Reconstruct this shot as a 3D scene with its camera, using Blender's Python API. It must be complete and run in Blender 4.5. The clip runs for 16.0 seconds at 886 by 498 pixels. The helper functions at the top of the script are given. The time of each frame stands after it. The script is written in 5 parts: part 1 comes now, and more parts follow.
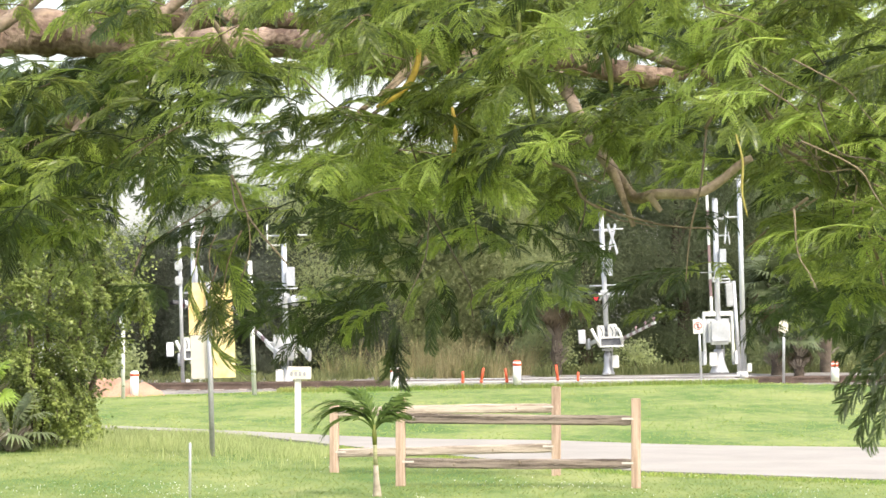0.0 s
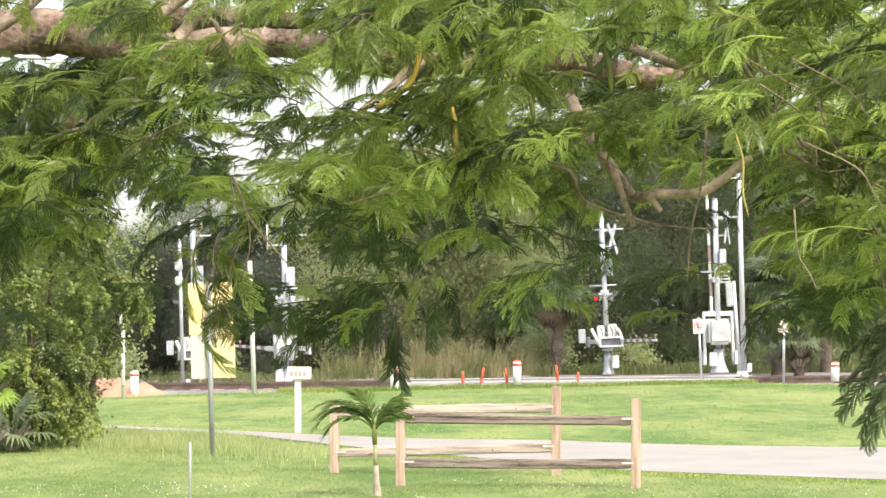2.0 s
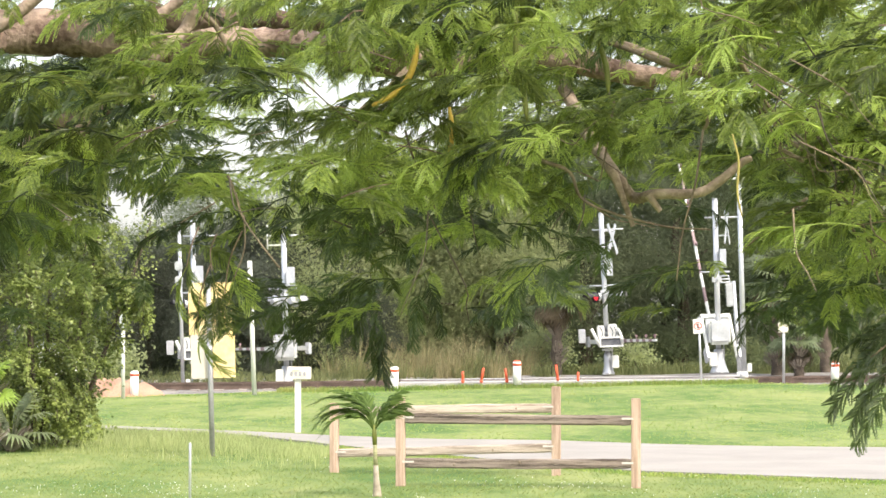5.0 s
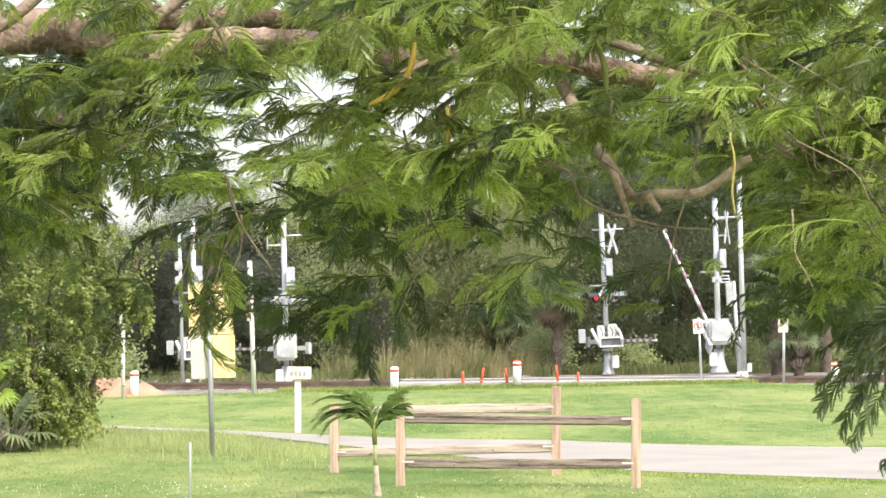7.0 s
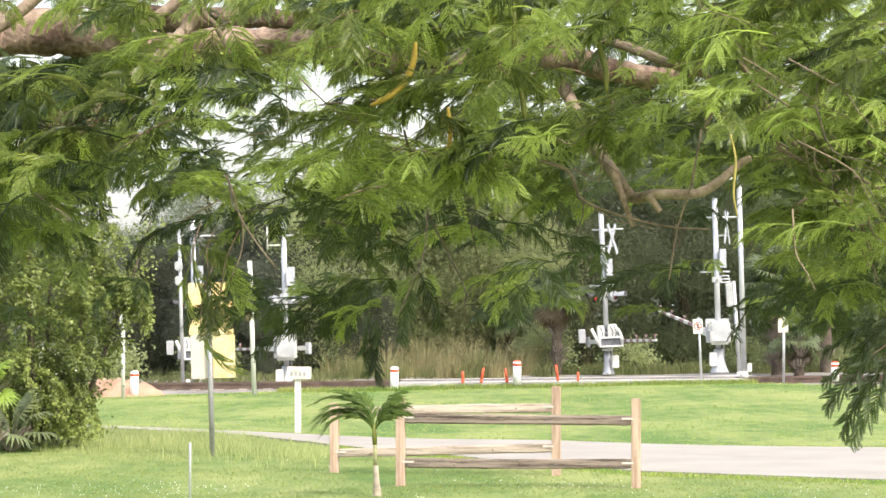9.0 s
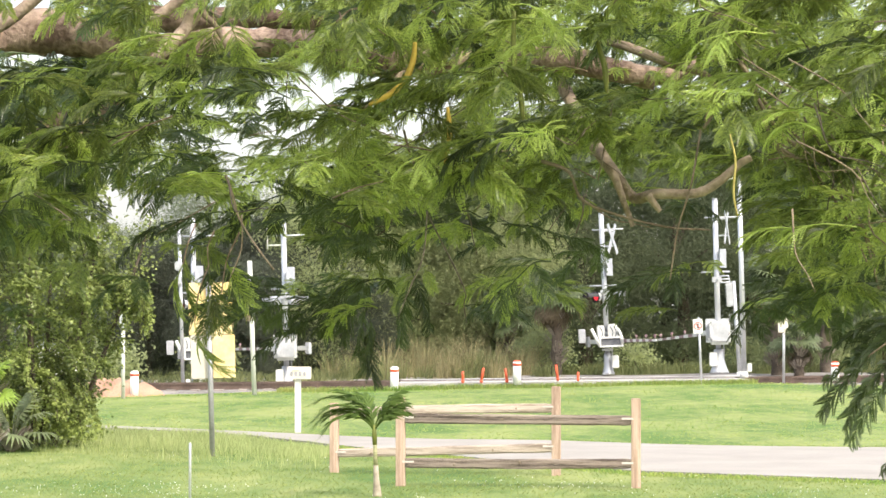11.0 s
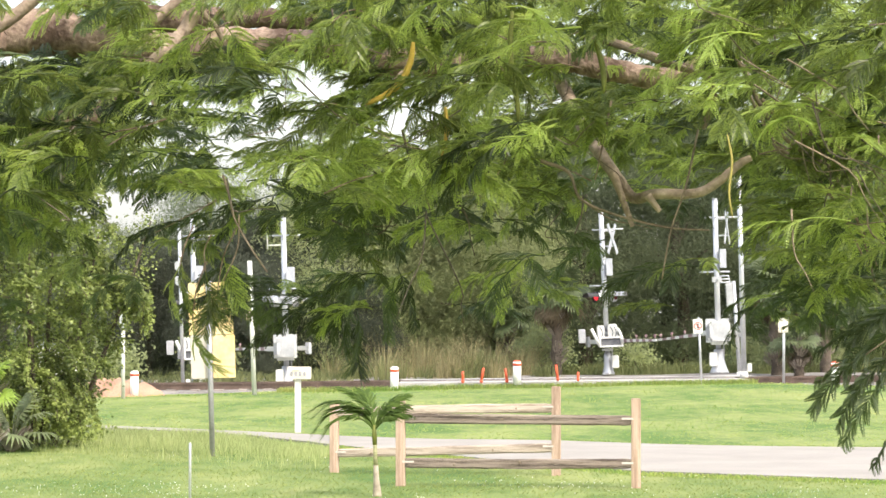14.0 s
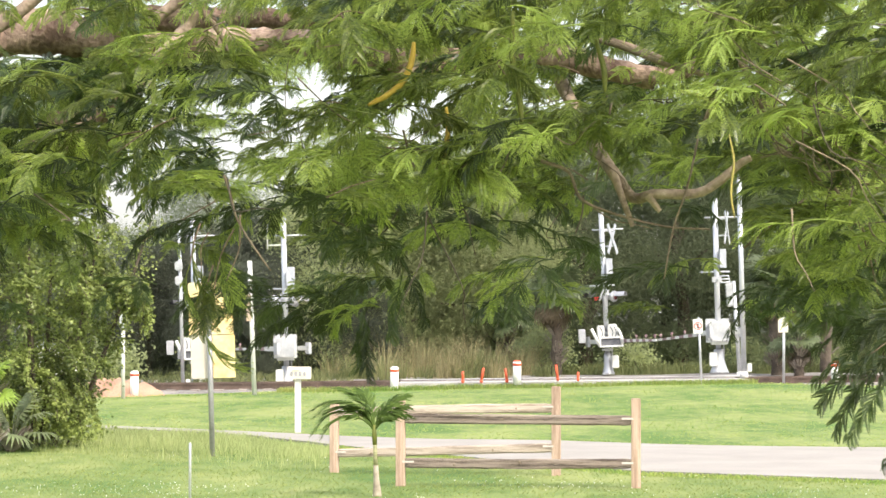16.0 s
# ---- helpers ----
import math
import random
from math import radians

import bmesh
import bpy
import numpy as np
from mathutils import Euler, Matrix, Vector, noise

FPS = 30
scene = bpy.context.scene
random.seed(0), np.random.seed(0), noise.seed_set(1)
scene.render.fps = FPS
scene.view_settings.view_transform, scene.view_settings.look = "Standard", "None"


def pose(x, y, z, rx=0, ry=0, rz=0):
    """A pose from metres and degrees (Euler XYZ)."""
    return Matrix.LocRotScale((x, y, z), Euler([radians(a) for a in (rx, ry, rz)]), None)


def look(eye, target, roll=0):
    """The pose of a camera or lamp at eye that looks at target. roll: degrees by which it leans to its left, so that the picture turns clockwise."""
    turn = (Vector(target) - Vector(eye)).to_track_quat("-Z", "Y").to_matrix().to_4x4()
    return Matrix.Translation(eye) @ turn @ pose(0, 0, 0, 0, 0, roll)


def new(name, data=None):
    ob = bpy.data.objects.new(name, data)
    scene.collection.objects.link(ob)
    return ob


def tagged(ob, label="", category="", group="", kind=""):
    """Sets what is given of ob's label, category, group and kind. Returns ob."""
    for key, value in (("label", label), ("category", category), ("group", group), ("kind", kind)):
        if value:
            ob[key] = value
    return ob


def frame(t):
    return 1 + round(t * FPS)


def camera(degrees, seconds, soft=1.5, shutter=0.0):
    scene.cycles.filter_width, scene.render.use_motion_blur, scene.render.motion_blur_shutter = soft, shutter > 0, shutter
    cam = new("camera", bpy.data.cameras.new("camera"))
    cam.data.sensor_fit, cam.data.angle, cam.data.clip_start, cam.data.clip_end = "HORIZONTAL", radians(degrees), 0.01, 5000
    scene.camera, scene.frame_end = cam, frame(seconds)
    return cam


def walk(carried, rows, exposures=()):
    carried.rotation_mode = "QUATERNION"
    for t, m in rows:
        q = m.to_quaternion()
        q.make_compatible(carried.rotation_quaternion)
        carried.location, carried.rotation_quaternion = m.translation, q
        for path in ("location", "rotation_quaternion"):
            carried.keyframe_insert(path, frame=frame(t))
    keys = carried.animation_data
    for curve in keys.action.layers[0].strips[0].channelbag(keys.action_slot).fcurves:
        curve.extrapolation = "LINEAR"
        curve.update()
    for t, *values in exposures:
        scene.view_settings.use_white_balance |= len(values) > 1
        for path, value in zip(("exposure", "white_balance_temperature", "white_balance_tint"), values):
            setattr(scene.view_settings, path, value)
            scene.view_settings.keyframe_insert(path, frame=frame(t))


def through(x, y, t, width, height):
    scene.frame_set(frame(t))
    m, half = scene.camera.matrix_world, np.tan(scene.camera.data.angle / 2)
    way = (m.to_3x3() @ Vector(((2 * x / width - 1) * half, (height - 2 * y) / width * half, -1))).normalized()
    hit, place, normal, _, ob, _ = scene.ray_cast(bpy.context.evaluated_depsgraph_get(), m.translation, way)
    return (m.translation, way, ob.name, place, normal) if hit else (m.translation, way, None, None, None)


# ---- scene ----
# ---- camera: on a tripod, long lens ----
cam = camera(20, 16.0, soft=1.55, shutter=0.5)
EYE = (0, 0, 1.6)
AIM = (0, 100, 4.952)
walk(cam, [(0, look(EYE, AIM)), (16, look(EYE, AIM))], exposures=[(0, 0.95), (16, 0.95)])

# ---- world and sun: hazy bright afternoon, sun behind the camera ----
SUN_UP, SUN_TURN = 50, 142          # degrees; turn clockwise from north (+y)
world = bpy.data.worlds.new("sky")
scene.world = world
world.use_nodes = True
wn = world.node_tree
sky = wn.nodes.new("ShaderNodeTexSky")
sky.sky_type = 'NISHITA'
sky.sun_disc = False
sky.sun_elevation = radians(SUN_UP)
sky.sun_rotation = radians(SUN_TURN)
sky.dust_density = 6.0
sky.air_density = 1.2
haze = wn.nodes.new("ShaderNodeMix")          # an even white veil of high cloud over the whole sky
haze.data_type, haze.blend_type = 'RGBA', 'ADD'
haze.inputs["Factor"].default_value = 1.0
haze.inputs["B"].default_value = (2.6, 2.57, 2.52, 1)
wn.links.new(sky.outputs[0], haze.inputs["A"])
wn.links.new(haze.outputs["Result"], wn.nodes["Background"].inputs[0])
wn.nodes["Background"].inputs[1].default_value = 0.15
sd = bpy.data.lights.new("sun", 'SUN')
sd.energy, sd.angle, sd.color = 1.75, radians(6), (1.0, 0.95, 0.86)
sun = new("sun", sd)
a, e = radians(SUN_TURN), radians(SUN_UP)
sun_way = Vector((math.sin(a) * math.cos(e), math.cos(a) * math.cos(e), math.sin(e)))
sun.matrix_world = look(sun_way * 60, (0, 0, 0))


# ---- materials ----
def surface(name, dark, light, scale=8.0, rough=0.8, bump=0.2, metal=0.0, fine=12.0, vary=0.0, stretch=(1, 1, 1), spec=0.35, span=(0.3, 0.72)):
    """Two scales of noise between two colours, with fine relief."""
    m = bpy.data.materials.new(name)
    m.use_nodes = True
    n, l = m.node_tree.nodes, m.node_tree.links
    p = n["Principled BSDF"]
    co = n.new("ShaderNodeTexCoord")
    mp = n.new("ShaderNodeMapping")
    mp.inputs["Scale"].default_value = stretch
    l.new(co.outputs["Object"], mp.inputs["Vector"])
    big, small = n.new("ShaderNodeTexNoise"), n.new("ShaderNodeTexNoise")
    for t, s, d in ((big, scale, 4), (small, scale * fine, 5)):
        t.inputs["Scale"].default_value, t.inputs["Detail"].default_value = s, d
        l.new(mp.outputs[0], t.inputs["Vector"])
    add = n.new("ShaderNodeMath")
    add.operation = 'MULTIPLY_ADD'
    l.new(small.outputs[0], add.inputs[0])
    add.inputs[1].default_value = 0.5
    half = n.new("ShaderNodeMath")
    half.operation = 'MULTIPLY_ADD'
    l.new(big.outputs[0], half.inputs[0])
    half.inputs[1].default_value, half.inputs[2].default_value = 0.9, -0.2
    l.new(half.outputs[0], add.inputs[2])
    ramp = n.new("ShaderNodeValToRGB")
    ramp.color_ramp.elements[0].position, ramp.color_ramp.elements[1].position = span
    ramp.color_ramp.elements[0].color, ramp.color_ramp.elements[1].color = (*dark, 1), (*light, 1)
    l.new(add.outputs[0], ramp.inputs[0])
    out = ramp.outputs[0]
    if vary:
        oi, hsv = n.new("ShaderNodeObjectInfo"), n.new("ShaderNodeHueSaturation")
        mr = n.new("ShaderNodeMapRange")
        mr.inputs[3].default_value, mr.inputs[4].default_value = 1 - vary, 1 + vary
        l.new(oi.outputs["Random"], mr.inputs[0])
        l.new(mr.outputs[0], hsv.inputs["Value"])
        l.new(out, hsv.inputs["Color"])
        out = hsv.outputs[0]
    l.new(out, p.inputs["Base Color"])
    p.inputs["Roughness"].default_value, p.inputs["Metallic"].default_value = rough, metal
    p.inputs["Specular IOR Level"].default_value = spec
    b = n.new("ShaderNodeBump")
    b.inputs["Strength"].default_value, b.inputs["Distance"].default_value = bump, 0.01
    l.new(small.outputs[0], b.inputs["Height"])
    l.new(b.outputs[0], p.inputs["Normal"])
    return m


def leafy(name, dark, light, through=0.35, rough=0.5, patch=0.6, spec=0.3, bright=1.4, own_span=(0.8, 1.22)):
    """Leaf: colour varies leaf by leaf and in patches; light passes through."""
    m = bpy.data.materials.new(name)
    m.use_nodes = True
    n, l = m.node_tree.nodes, m.node_tree.links
    p, outp = n["Principled BSDF"], n["Material Output"]
    geo, co = n.new("ShaderNodeNewGeometry"), n.new("ShaderNodeTexCoord")
    noi = n.new("ShaderNodeTexNoise")
    noi.inputs["Scale"].default_value = patch
    l.new(co.outputs["Object"], noi.inputs["Vector"])
    mix = n.new("ShaderNodeMath")
    mix.operation = 'MULTIPLY_ADD'
    l.new(geo.outputs["Random Per Island"], mix.inputs[0])
    mix.inputs[1].default_value = 0.55
    sub = n.new("ShaderNodeMath")
    sub.operation = 'MULTIPLY_ADD'
    l.new(noi.outputs[0], sub.inputs[0])
    sub.inputs[1].default_value, sub.inputs[2].default_value = 1.3, -0.42
    l.new(sub.outputs[0], mix.inputs[2])
    ramp = n.new("ShaderNodeValToRGB")
    ramp.color_ramp.elements[0].color, ramp.color_ramp.elements[1].color = (*dark, 1), (*light, 1)
    l.new(mix.outputs[0], ramp.inputs[0])
    oi, mr, own = n.new("ShaderNodeObjectInfo"), n.new("ShaderNodeMapRange"), n.new("ShaderNodeHueSaturation")
    mr.inputs[3].default_value, mr.inputs[4].default_value = own_span
    l.new(oi.outputs["Random"], mr.inputs[0])
    l.new(mr.outputs[0], own.inputs["Value"])
    l.new(ramp.outputs[0], own.inputs["Color"])
    l.new(own.outputs[0], p.inputs["Base Color"])
    p.inputs["Roughness"].default_value = rough
    p.inputs["Specular IOR Level"].default_value = spec
    tr, mx, hs = n.new("ShaderNodeBsdfTranslucent"), n.new("ShaderNodeMixShader"), n.new("ShaderNodeHueSaturation")
    hs.inputs["Hue"].default_value, hs.inputs["Value"].default_value = 0.49, bright
    l.new(own.outputs[0], hs.inputs["Color"])
    l.new(hs.outputs[0], tr.inputs["Color"])
    mx.inputs[0].default_value = through
    l.new(p.outputs[0], mx.inputs[1])
    l.new(tr.outputs[0], mx.inputs[2])
    l.new(mx.outputs[0], outp.inputs["Surface"])
    return m


def glow(name, colour, strength):
    m = bpy.data.materials.new(name)
    m.use_nodes = True
    p = m.node_tree.nodes["Principled BSDF"]
    p.inputs["Base Color"].default_value = (*colour, 1)
    p.inputs["Emission Color"].default_value = (*colour, 1)
    p.inputs["Emission Strength"].default_value = strength
    return m


GRASS = surface("mown grass", (0.087, 0.148, 0.041), (0.221, 0.252, 0.095), 0.5, 0.9, 0.6, fine=7, spec=0.1, span=(0.36, 0.64), stretch=(1, 0.4, 1))
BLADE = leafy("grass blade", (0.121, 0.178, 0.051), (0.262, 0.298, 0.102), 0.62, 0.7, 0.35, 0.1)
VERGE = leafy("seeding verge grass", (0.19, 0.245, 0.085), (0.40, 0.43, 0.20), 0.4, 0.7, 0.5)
# green to dry yellow turf, lifted in colour to stand for sunlight
BANKBLADE = leafy("turf blade with sunlight in colour", (0.105, 0.235, 0.045), (0.37, 0.385, 0.13), 0.5, 0.7, 0.3, 0.1)
STRAW = leafy("dry grass", (0.115, 0.105, 0.05), (0.43, 0.385, 0.205), 0.35, 0.7, 0.9)
REED = leafy("green reed", (0.066, 0.088, 0.034), (0.225, 0.235, 0.1), 0.35, 0.7, 0.4)
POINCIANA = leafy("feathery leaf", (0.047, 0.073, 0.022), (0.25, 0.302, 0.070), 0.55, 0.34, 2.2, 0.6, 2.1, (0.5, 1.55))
# darker copy of the feathery leaf: shade under the crown put into the colour
SHADELEAF = leafy("feathery leaf with shade in colour", (0.028, 0.05, 0.018), (0.095, 0.13, 0.038), 0.4, 0.42, 2.2, 0.5, 1.7, (0.6, 1.4))
# pale young growth, its colour lifted further to stand for sunlight
NEWLITLEAF = leafy("fresh feathery leaf with sunlight in colour", (0.26, 0.35, 0.085), (0.44, 0.53, 0.14), 0.5, 0.42, 2.2, 0.4, 1.5, (0.8, 1.25))
# woodland leaf darkened: the shade on the left trees is in the colour
SHADEWOODS = leafy("woodland leaf with shade in colour", (0.075, 0.085, 0.066), (0.14, 0.155, 0.112), 0.45, 0.8, 0.45, 0.12)
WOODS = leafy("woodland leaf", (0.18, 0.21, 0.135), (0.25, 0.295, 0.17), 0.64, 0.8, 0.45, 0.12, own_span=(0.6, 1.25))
# leaf paled towards grey: distance haze put into the colour
HAZYWOODS = leafy("woodland leaf with haze in colour", (0.14, 0.16, 0.11), (0.23, 0.255, 0.17), 0.55, 0.9, 0.3, 0.05)
OLIVE = leafy("olive leaf", (0.20, 0.225, 0.12), (0.33, 0.37, 0.19), 0.62, 0.8, 0.5, 0.12)
SHRUB = leafy("shrub leaf", (0.045, 0.070, 0.02), (0.32, 0.385, 0.105), 0.38, 0.42, 1.5, 0.35)
PALMGREY = leafy("grey palm leaf", (0.075, 0.095, 0.048), (0.118, 0.148, 0.07), 0.3, 0.5, 0.7)
BRIGHTPALM = leafy("young palm leaf", (0.12, 0.2, 0.03), (0.3, 0.42, 0.08), 0.4, 0.4, 0.9)
YOUNGPALM = leafy("feather palm leaf", (0.03, 0.06, 0.014), (0.135, 0.20, 0.045), 0.35, 0.55, 0.9, 0.15)
DEADLEAF = leafy("dead frond", (0.11, 0.085, 0.055), (0.27, 0.215, 0.145), 0.25, 0.8, 0.8)
BOOT = surface("palm boot", (0.20, 0.17, 0.14), (0.40, 0.35, 0.30), 8, 0.9, 0.5)
PETAL = surface("clover petal", (0.7, 0.7, 0.62), (0.85, 0.85, 0.8), 30, 0.7, 0.1)
BARK = surface("grey brown bark", (0.13, 0.085, 0.065), (0.40, 0.295, 0.235), 7, 0.9, 1.0, fine=8, span=(0.36, 0.66))
# pale peeling bark; on the forked branch it also stands for sunlight
PALEBARK = surface("pale branch bark", (0.19, 0.14, 0.105), (0.47, 0.365, 0.285), 9, 0.85, 0.6, fine=8)
TWIG = surface("smooth twig bark", (0.12, 0.09, 0.06), (0.285, 0.225, 0.155), 14, 0.8, 0.4, fine=8)
DARKBARK = surface("dark trunk bark", (0.05, 0.04, 0.032), (0.16, 0.13, 0.10), 4, 0.95, 0.8)
POD = surface("ripe pod", (0.30, 0.20, 0.03), (0.50, 0.36, 0.06), 12, 0.5, 0.2)
THINPOD = surface("drying thin pod", (0.25, 0.21, 0.055), (0.38, 0.32, 0.09), 12, 0.6, 0.2)
GREENPOD = surface("green pod", (0.09, 0.105, 0.02), (0.17, 0.185, 0.035), 12, 0.5, 0.2)
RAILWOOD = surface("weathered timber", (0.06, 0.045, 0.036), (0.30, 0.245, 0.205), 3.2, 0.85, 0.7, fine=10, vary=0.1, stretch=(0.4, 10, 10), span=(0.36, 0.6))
# lighter tan copy of the rail timber, sunlight put into the colour
LITWOOD = surface("timber with sunlight in colour", (0.17, 0.13, 0.10), (0.50, 0.42, 0.35), 3.2, 0.85, 0.5, fine=10, vary=0.1, stretch=(0.35, 9, 9), span=(0.32, 0.58))
SAWN = surface("pale sawn wood", (0.46, 0.42, 0.38), (0.62, 0.57, 0.52), 9, 0.8, 0.2)
POSTWOOD = surface("cedar post", (0.29, 0.195, 0.14), (0.58, 0.44, 0.35), 5, 0.85, 0.5, fine=10, vary=0.1, stretch=(6, 6, 0.3))
CONCRETE = surface("pale concrete", (0.24, 0.222, 0.20), (0.31, 0.288, 0.26), 0.9, 0.85, 0.25, fine=40)
PAVING = surface("crossing concrete", (0.27, 0.265, 0.25), (0.42, 0.41, 0.39), 1.2, 0.9, 0.3, fine=30)
BALLAST = surface("ballast stone", (0.12, 0.11, 0.10), (0.3, 0.28, 0.26), 3, 0.95, 0.9, fine=12)
STEEL = surface("rusty rail steel", (0.07, 0.05, 0.042), (0.17, 0.125, 0.10), 3, 0.6, 0.3, metal=0.4)
SLEEPER = surface("concrete sleeper", (0.22, 0.2, 0.18), (0.36, 0.33, 0.3), 3, 0.9, 0.4)
DIRT = surface("red brown dirt", (0.27, 0.155, 0.10), (0.41, 0.265, 0.18), 1.6, 0.95, 0.8, fine=14)
WHITE = surface("white enamel", (0.55, 0.56, 0.53), (0.68, 0.68, 0.65), 1.6, 0.4, 0.06, fine=14, spec=0.5)
ALU = surface("aluminium sheet", (0.41, 0.42, 0.445), (0.59, 0.60, 0.625), 2.5, 0.45, 0.1, metal=0.6)
GALV = surface("galvanised steel", (0.27, 0.27, 0.29), (0.44, 0.44, 0.46), 4, 0.5, 0.15, metal=0.5)
BOARD = surface("dull grey sign back", (0.33, 0.35, 0.39), (0.46, 0.48, 0.52), 2.5, 0.5, 0.1, metal=0.2)
BLACK = surface("black enamel", (0.012, 0.012, 0.013), (0.035, 0.035, 0.038), 5, 0.5, 0.1)
DARKGREY = surface("dark grey paint", (0.07, 0.075, 0.085), (0.15, 0.155, 0.17), 5, 0.5, 0.1)
YELLOW = surface("faded yellow sheeting", (0.66, 0.46, 0.17), (0.75, 0.64, 0.40), 2.2, 0.5, 0.05, fine=6)
BLEACHED = surface("bleached sheeting", (0.50, 0.46, 0.40), (0.60, 0.55, 0.48), 2.2, 0.5, 0.05, fine=6)
ORANGE = surface("orange plastic", (0.64, 0.085, 0.04), (0.78, 0.15, 0.07), 4, 0.5, 0.1)
RED = surface("red sheeting", (0.42, 0.07, 0.07), (0.55, 0.13, 0.12), 4, 0.5, 0.05)
ARM_RED = surface("dull red stripe", (0.19, 0.12, 0.13), (0.29, 0.20, 0.205), 4, 0.5, 0.05)
PLASTIC = surface("white plastic", (0.74, 0.73, 0.71), (0.85, 0.84, 0.83), 3, 0.45, 0.05)
TAN = surface("faded brown sheeting", (0.36, 0.27, 0.2), (0.48, 0.38, 0.3), 3, 0.6, 0.05)
CREAM = surface("cream paint", (0.60, 0.56, 0.46), (0.70, 0.66, 0.56), 3, 0.5, 0.1)
DARKRED = surface("dark red glass", (0.1, 0.02, 0.025), (0.16, 0.035, 0.04), 6, 0.15, 0.02, spec=0.6)
LAMP_RED = glow("red signal lens", (0.7, 0.03, 0.05), 0.55)


# ---- geometry helpers ----
class Geo:
    """Collects vertices and faces of one mesh."""

    def __init__(self):
        self.v, self.f, self.soft, self.slot = [], [], [], []

    def face(self, pts, soft=False, slot=0):
        k = len(self.v)
        self.v.extend(tuple(p) for p in pts)
        self.f.append(tuple(range(k, k + len(pts))))
        self.soft.append(soft)
        self.slot.append(slot)

    def box(self, c, s, m=None, slot=0):
        k = len(self.v)
        for i in range(8):
            p = Vector((c[0] + s[0] * (0.5 if i & 1 else -0.5), c[1] + s[1] * (0.5 if i & 2 else -0.5), c[2] + s[2] * (0.5 if i & 4 else -0.5)))
            self.v.append(tuple(m @ p) if m else tuple(p))
        for q in ((0, 2, 3, 1), (4, 5, 7, 6), (0, 1, 5, 4), (2, 6, 7, 3), (0, 4, 6, 2), (1, 3, 7, 5)):
            self.f.append(tuple(k + j for j in q))
            self.soft.append(False)
            self.slot.append(slot)
        return self

    def tube(self, pts, radii, seg=8, wobble=0.0, rng=random):
        pts = [Vector(p) for p in pts]
        if not hasattr(radii, "__len__"):
            radii = [radii] * len(pts)
        k, side = len(self.v), None
        for i, p in enumerate(pts):
            d = (pts[min(i + 1, len(pts) - 1)] - pts[max(i - 1, 0)]).normalized()
            if side is None:
                side = d.orthogonal().normalized()
            side = (side - d * side.dot(d)).normalized()
            up = d.cross(side)
            for j in range(seg):
                a = 2 * math.pi * j / seg
                r = radii[i] * (1 + wobble * rng.uniform(-1, 1))
                self.v.append(tuple(p + (side * math.cos(a) + up * math.sin(a)) * r))
        for i in range(len(pts) - 1):
            for j in range(seg):
                j2 = (j + 1) % seg
                self.f.append((k + i * seg + j, k + i * seg + j2, k + (i + 1) * seg + j2, k + (i + 1) * seg + j))
                self.soft.append(True)
                self.slot.append(0)
        for ring, flip in ((0, True), (len(pts) - 1, False)):
            q = [k + ring * seg + j for j in range(seg)]
            self.f.append(tuple(reversed(q)) if flip else tuple(q))
            self.soft.append(False)
            self.slot.append(0)
        return self

    def mesh(self, name, *mats):
        me = bpy.data.meshes.new(name)
        me.from_pydata(self.v, [], self.f)
        me.polygons.foreach_set("use_smooth", self.soft)
        me.polygons.foreach_set("material_index", self.slot)
        for m in mats:
            me.materials.append(m)
        me.update()
        return me


def smooth_path(pts, steps=4):
    """Rounds a bent line (Catmull-Rom)."""
    p = [Vector(q) for q in pts]
    p = [p[0] * 2 - p[1]] + p + [p[-1] * 2 - p[-2]]
    out = []
    for i in range(1, len(p) - 2):
        for s in range(steps):
            t = s / steps
            out.append(0.5 * (2 * p[i] + (p[i + 1] - p[i - 1]) * t + (2 * p[i - 1] - 5 * p[i] + 4 * p[i + 1] - p[i + 2]) * t * t + (3 * p[i] - p[i - 1] - 3 * p[i + 1] + p[i + 2]) * t ** 3))
    return out + [p[-2]]


def taper(r0, r1, n):
    return [r0 + (r1 - r0) * i / (n - 1) for i in range(n)]


def soften(me, width, segments=2):
    """Rounds the hard edges of a small mesh."""
    bm = bmesh.new()
    bm.from_mesh(me)
    bmesh.ops.remove_doubles(bm, verts=bm.verts, dist=1e-5)
    bmesh.ops.bevel(bm, geom=[e for e in bm.edges if e.is_manifold and e.calc_face_angle() > 0.6], offset=width, segments=segments, affect='EDGES')
    bm.to_mesh(me)
    bm.free()
    return me


def thing(name, at, label, category, group="", turn=0.0, kind="", lean=(0, 0)):
    ob = new(name)
    ob.empty_display_size = 0.1
    ob.matrix_basis = pose(*at, lean[0], lean[1], turn)
    return tagged(ob, label, category, group, kind)


def part(name, geo, material, parent, label="", m=None, bevel=0.0):
    me = geo if isinstance(geo, bpy.types.Mesh) else geo.mesh(name, material)
    if bevel:
        soften(me, bevel)
    ob = new(name, me)
    ob.parent = parent
    if m is not None:
        ob.matrix_basis = m
    if label:
        ob["label"] = label
    return ob


def solid(name, geo, material, label, category="", kind="", m=None, bevel=0.0, group=""):
    me = geo.mesh(name, material)
    if bevel:
        soften(me, bevel)
    ob = new(name, me)
    if m is not None:
        ob.matrix_basis = m
    return tagged(ob, label, category, group, kind)


def step(a, b, x):
    t = min(1, max(0, (x - a) / (b - a)))
    return t * t * (3 - 2 * t)


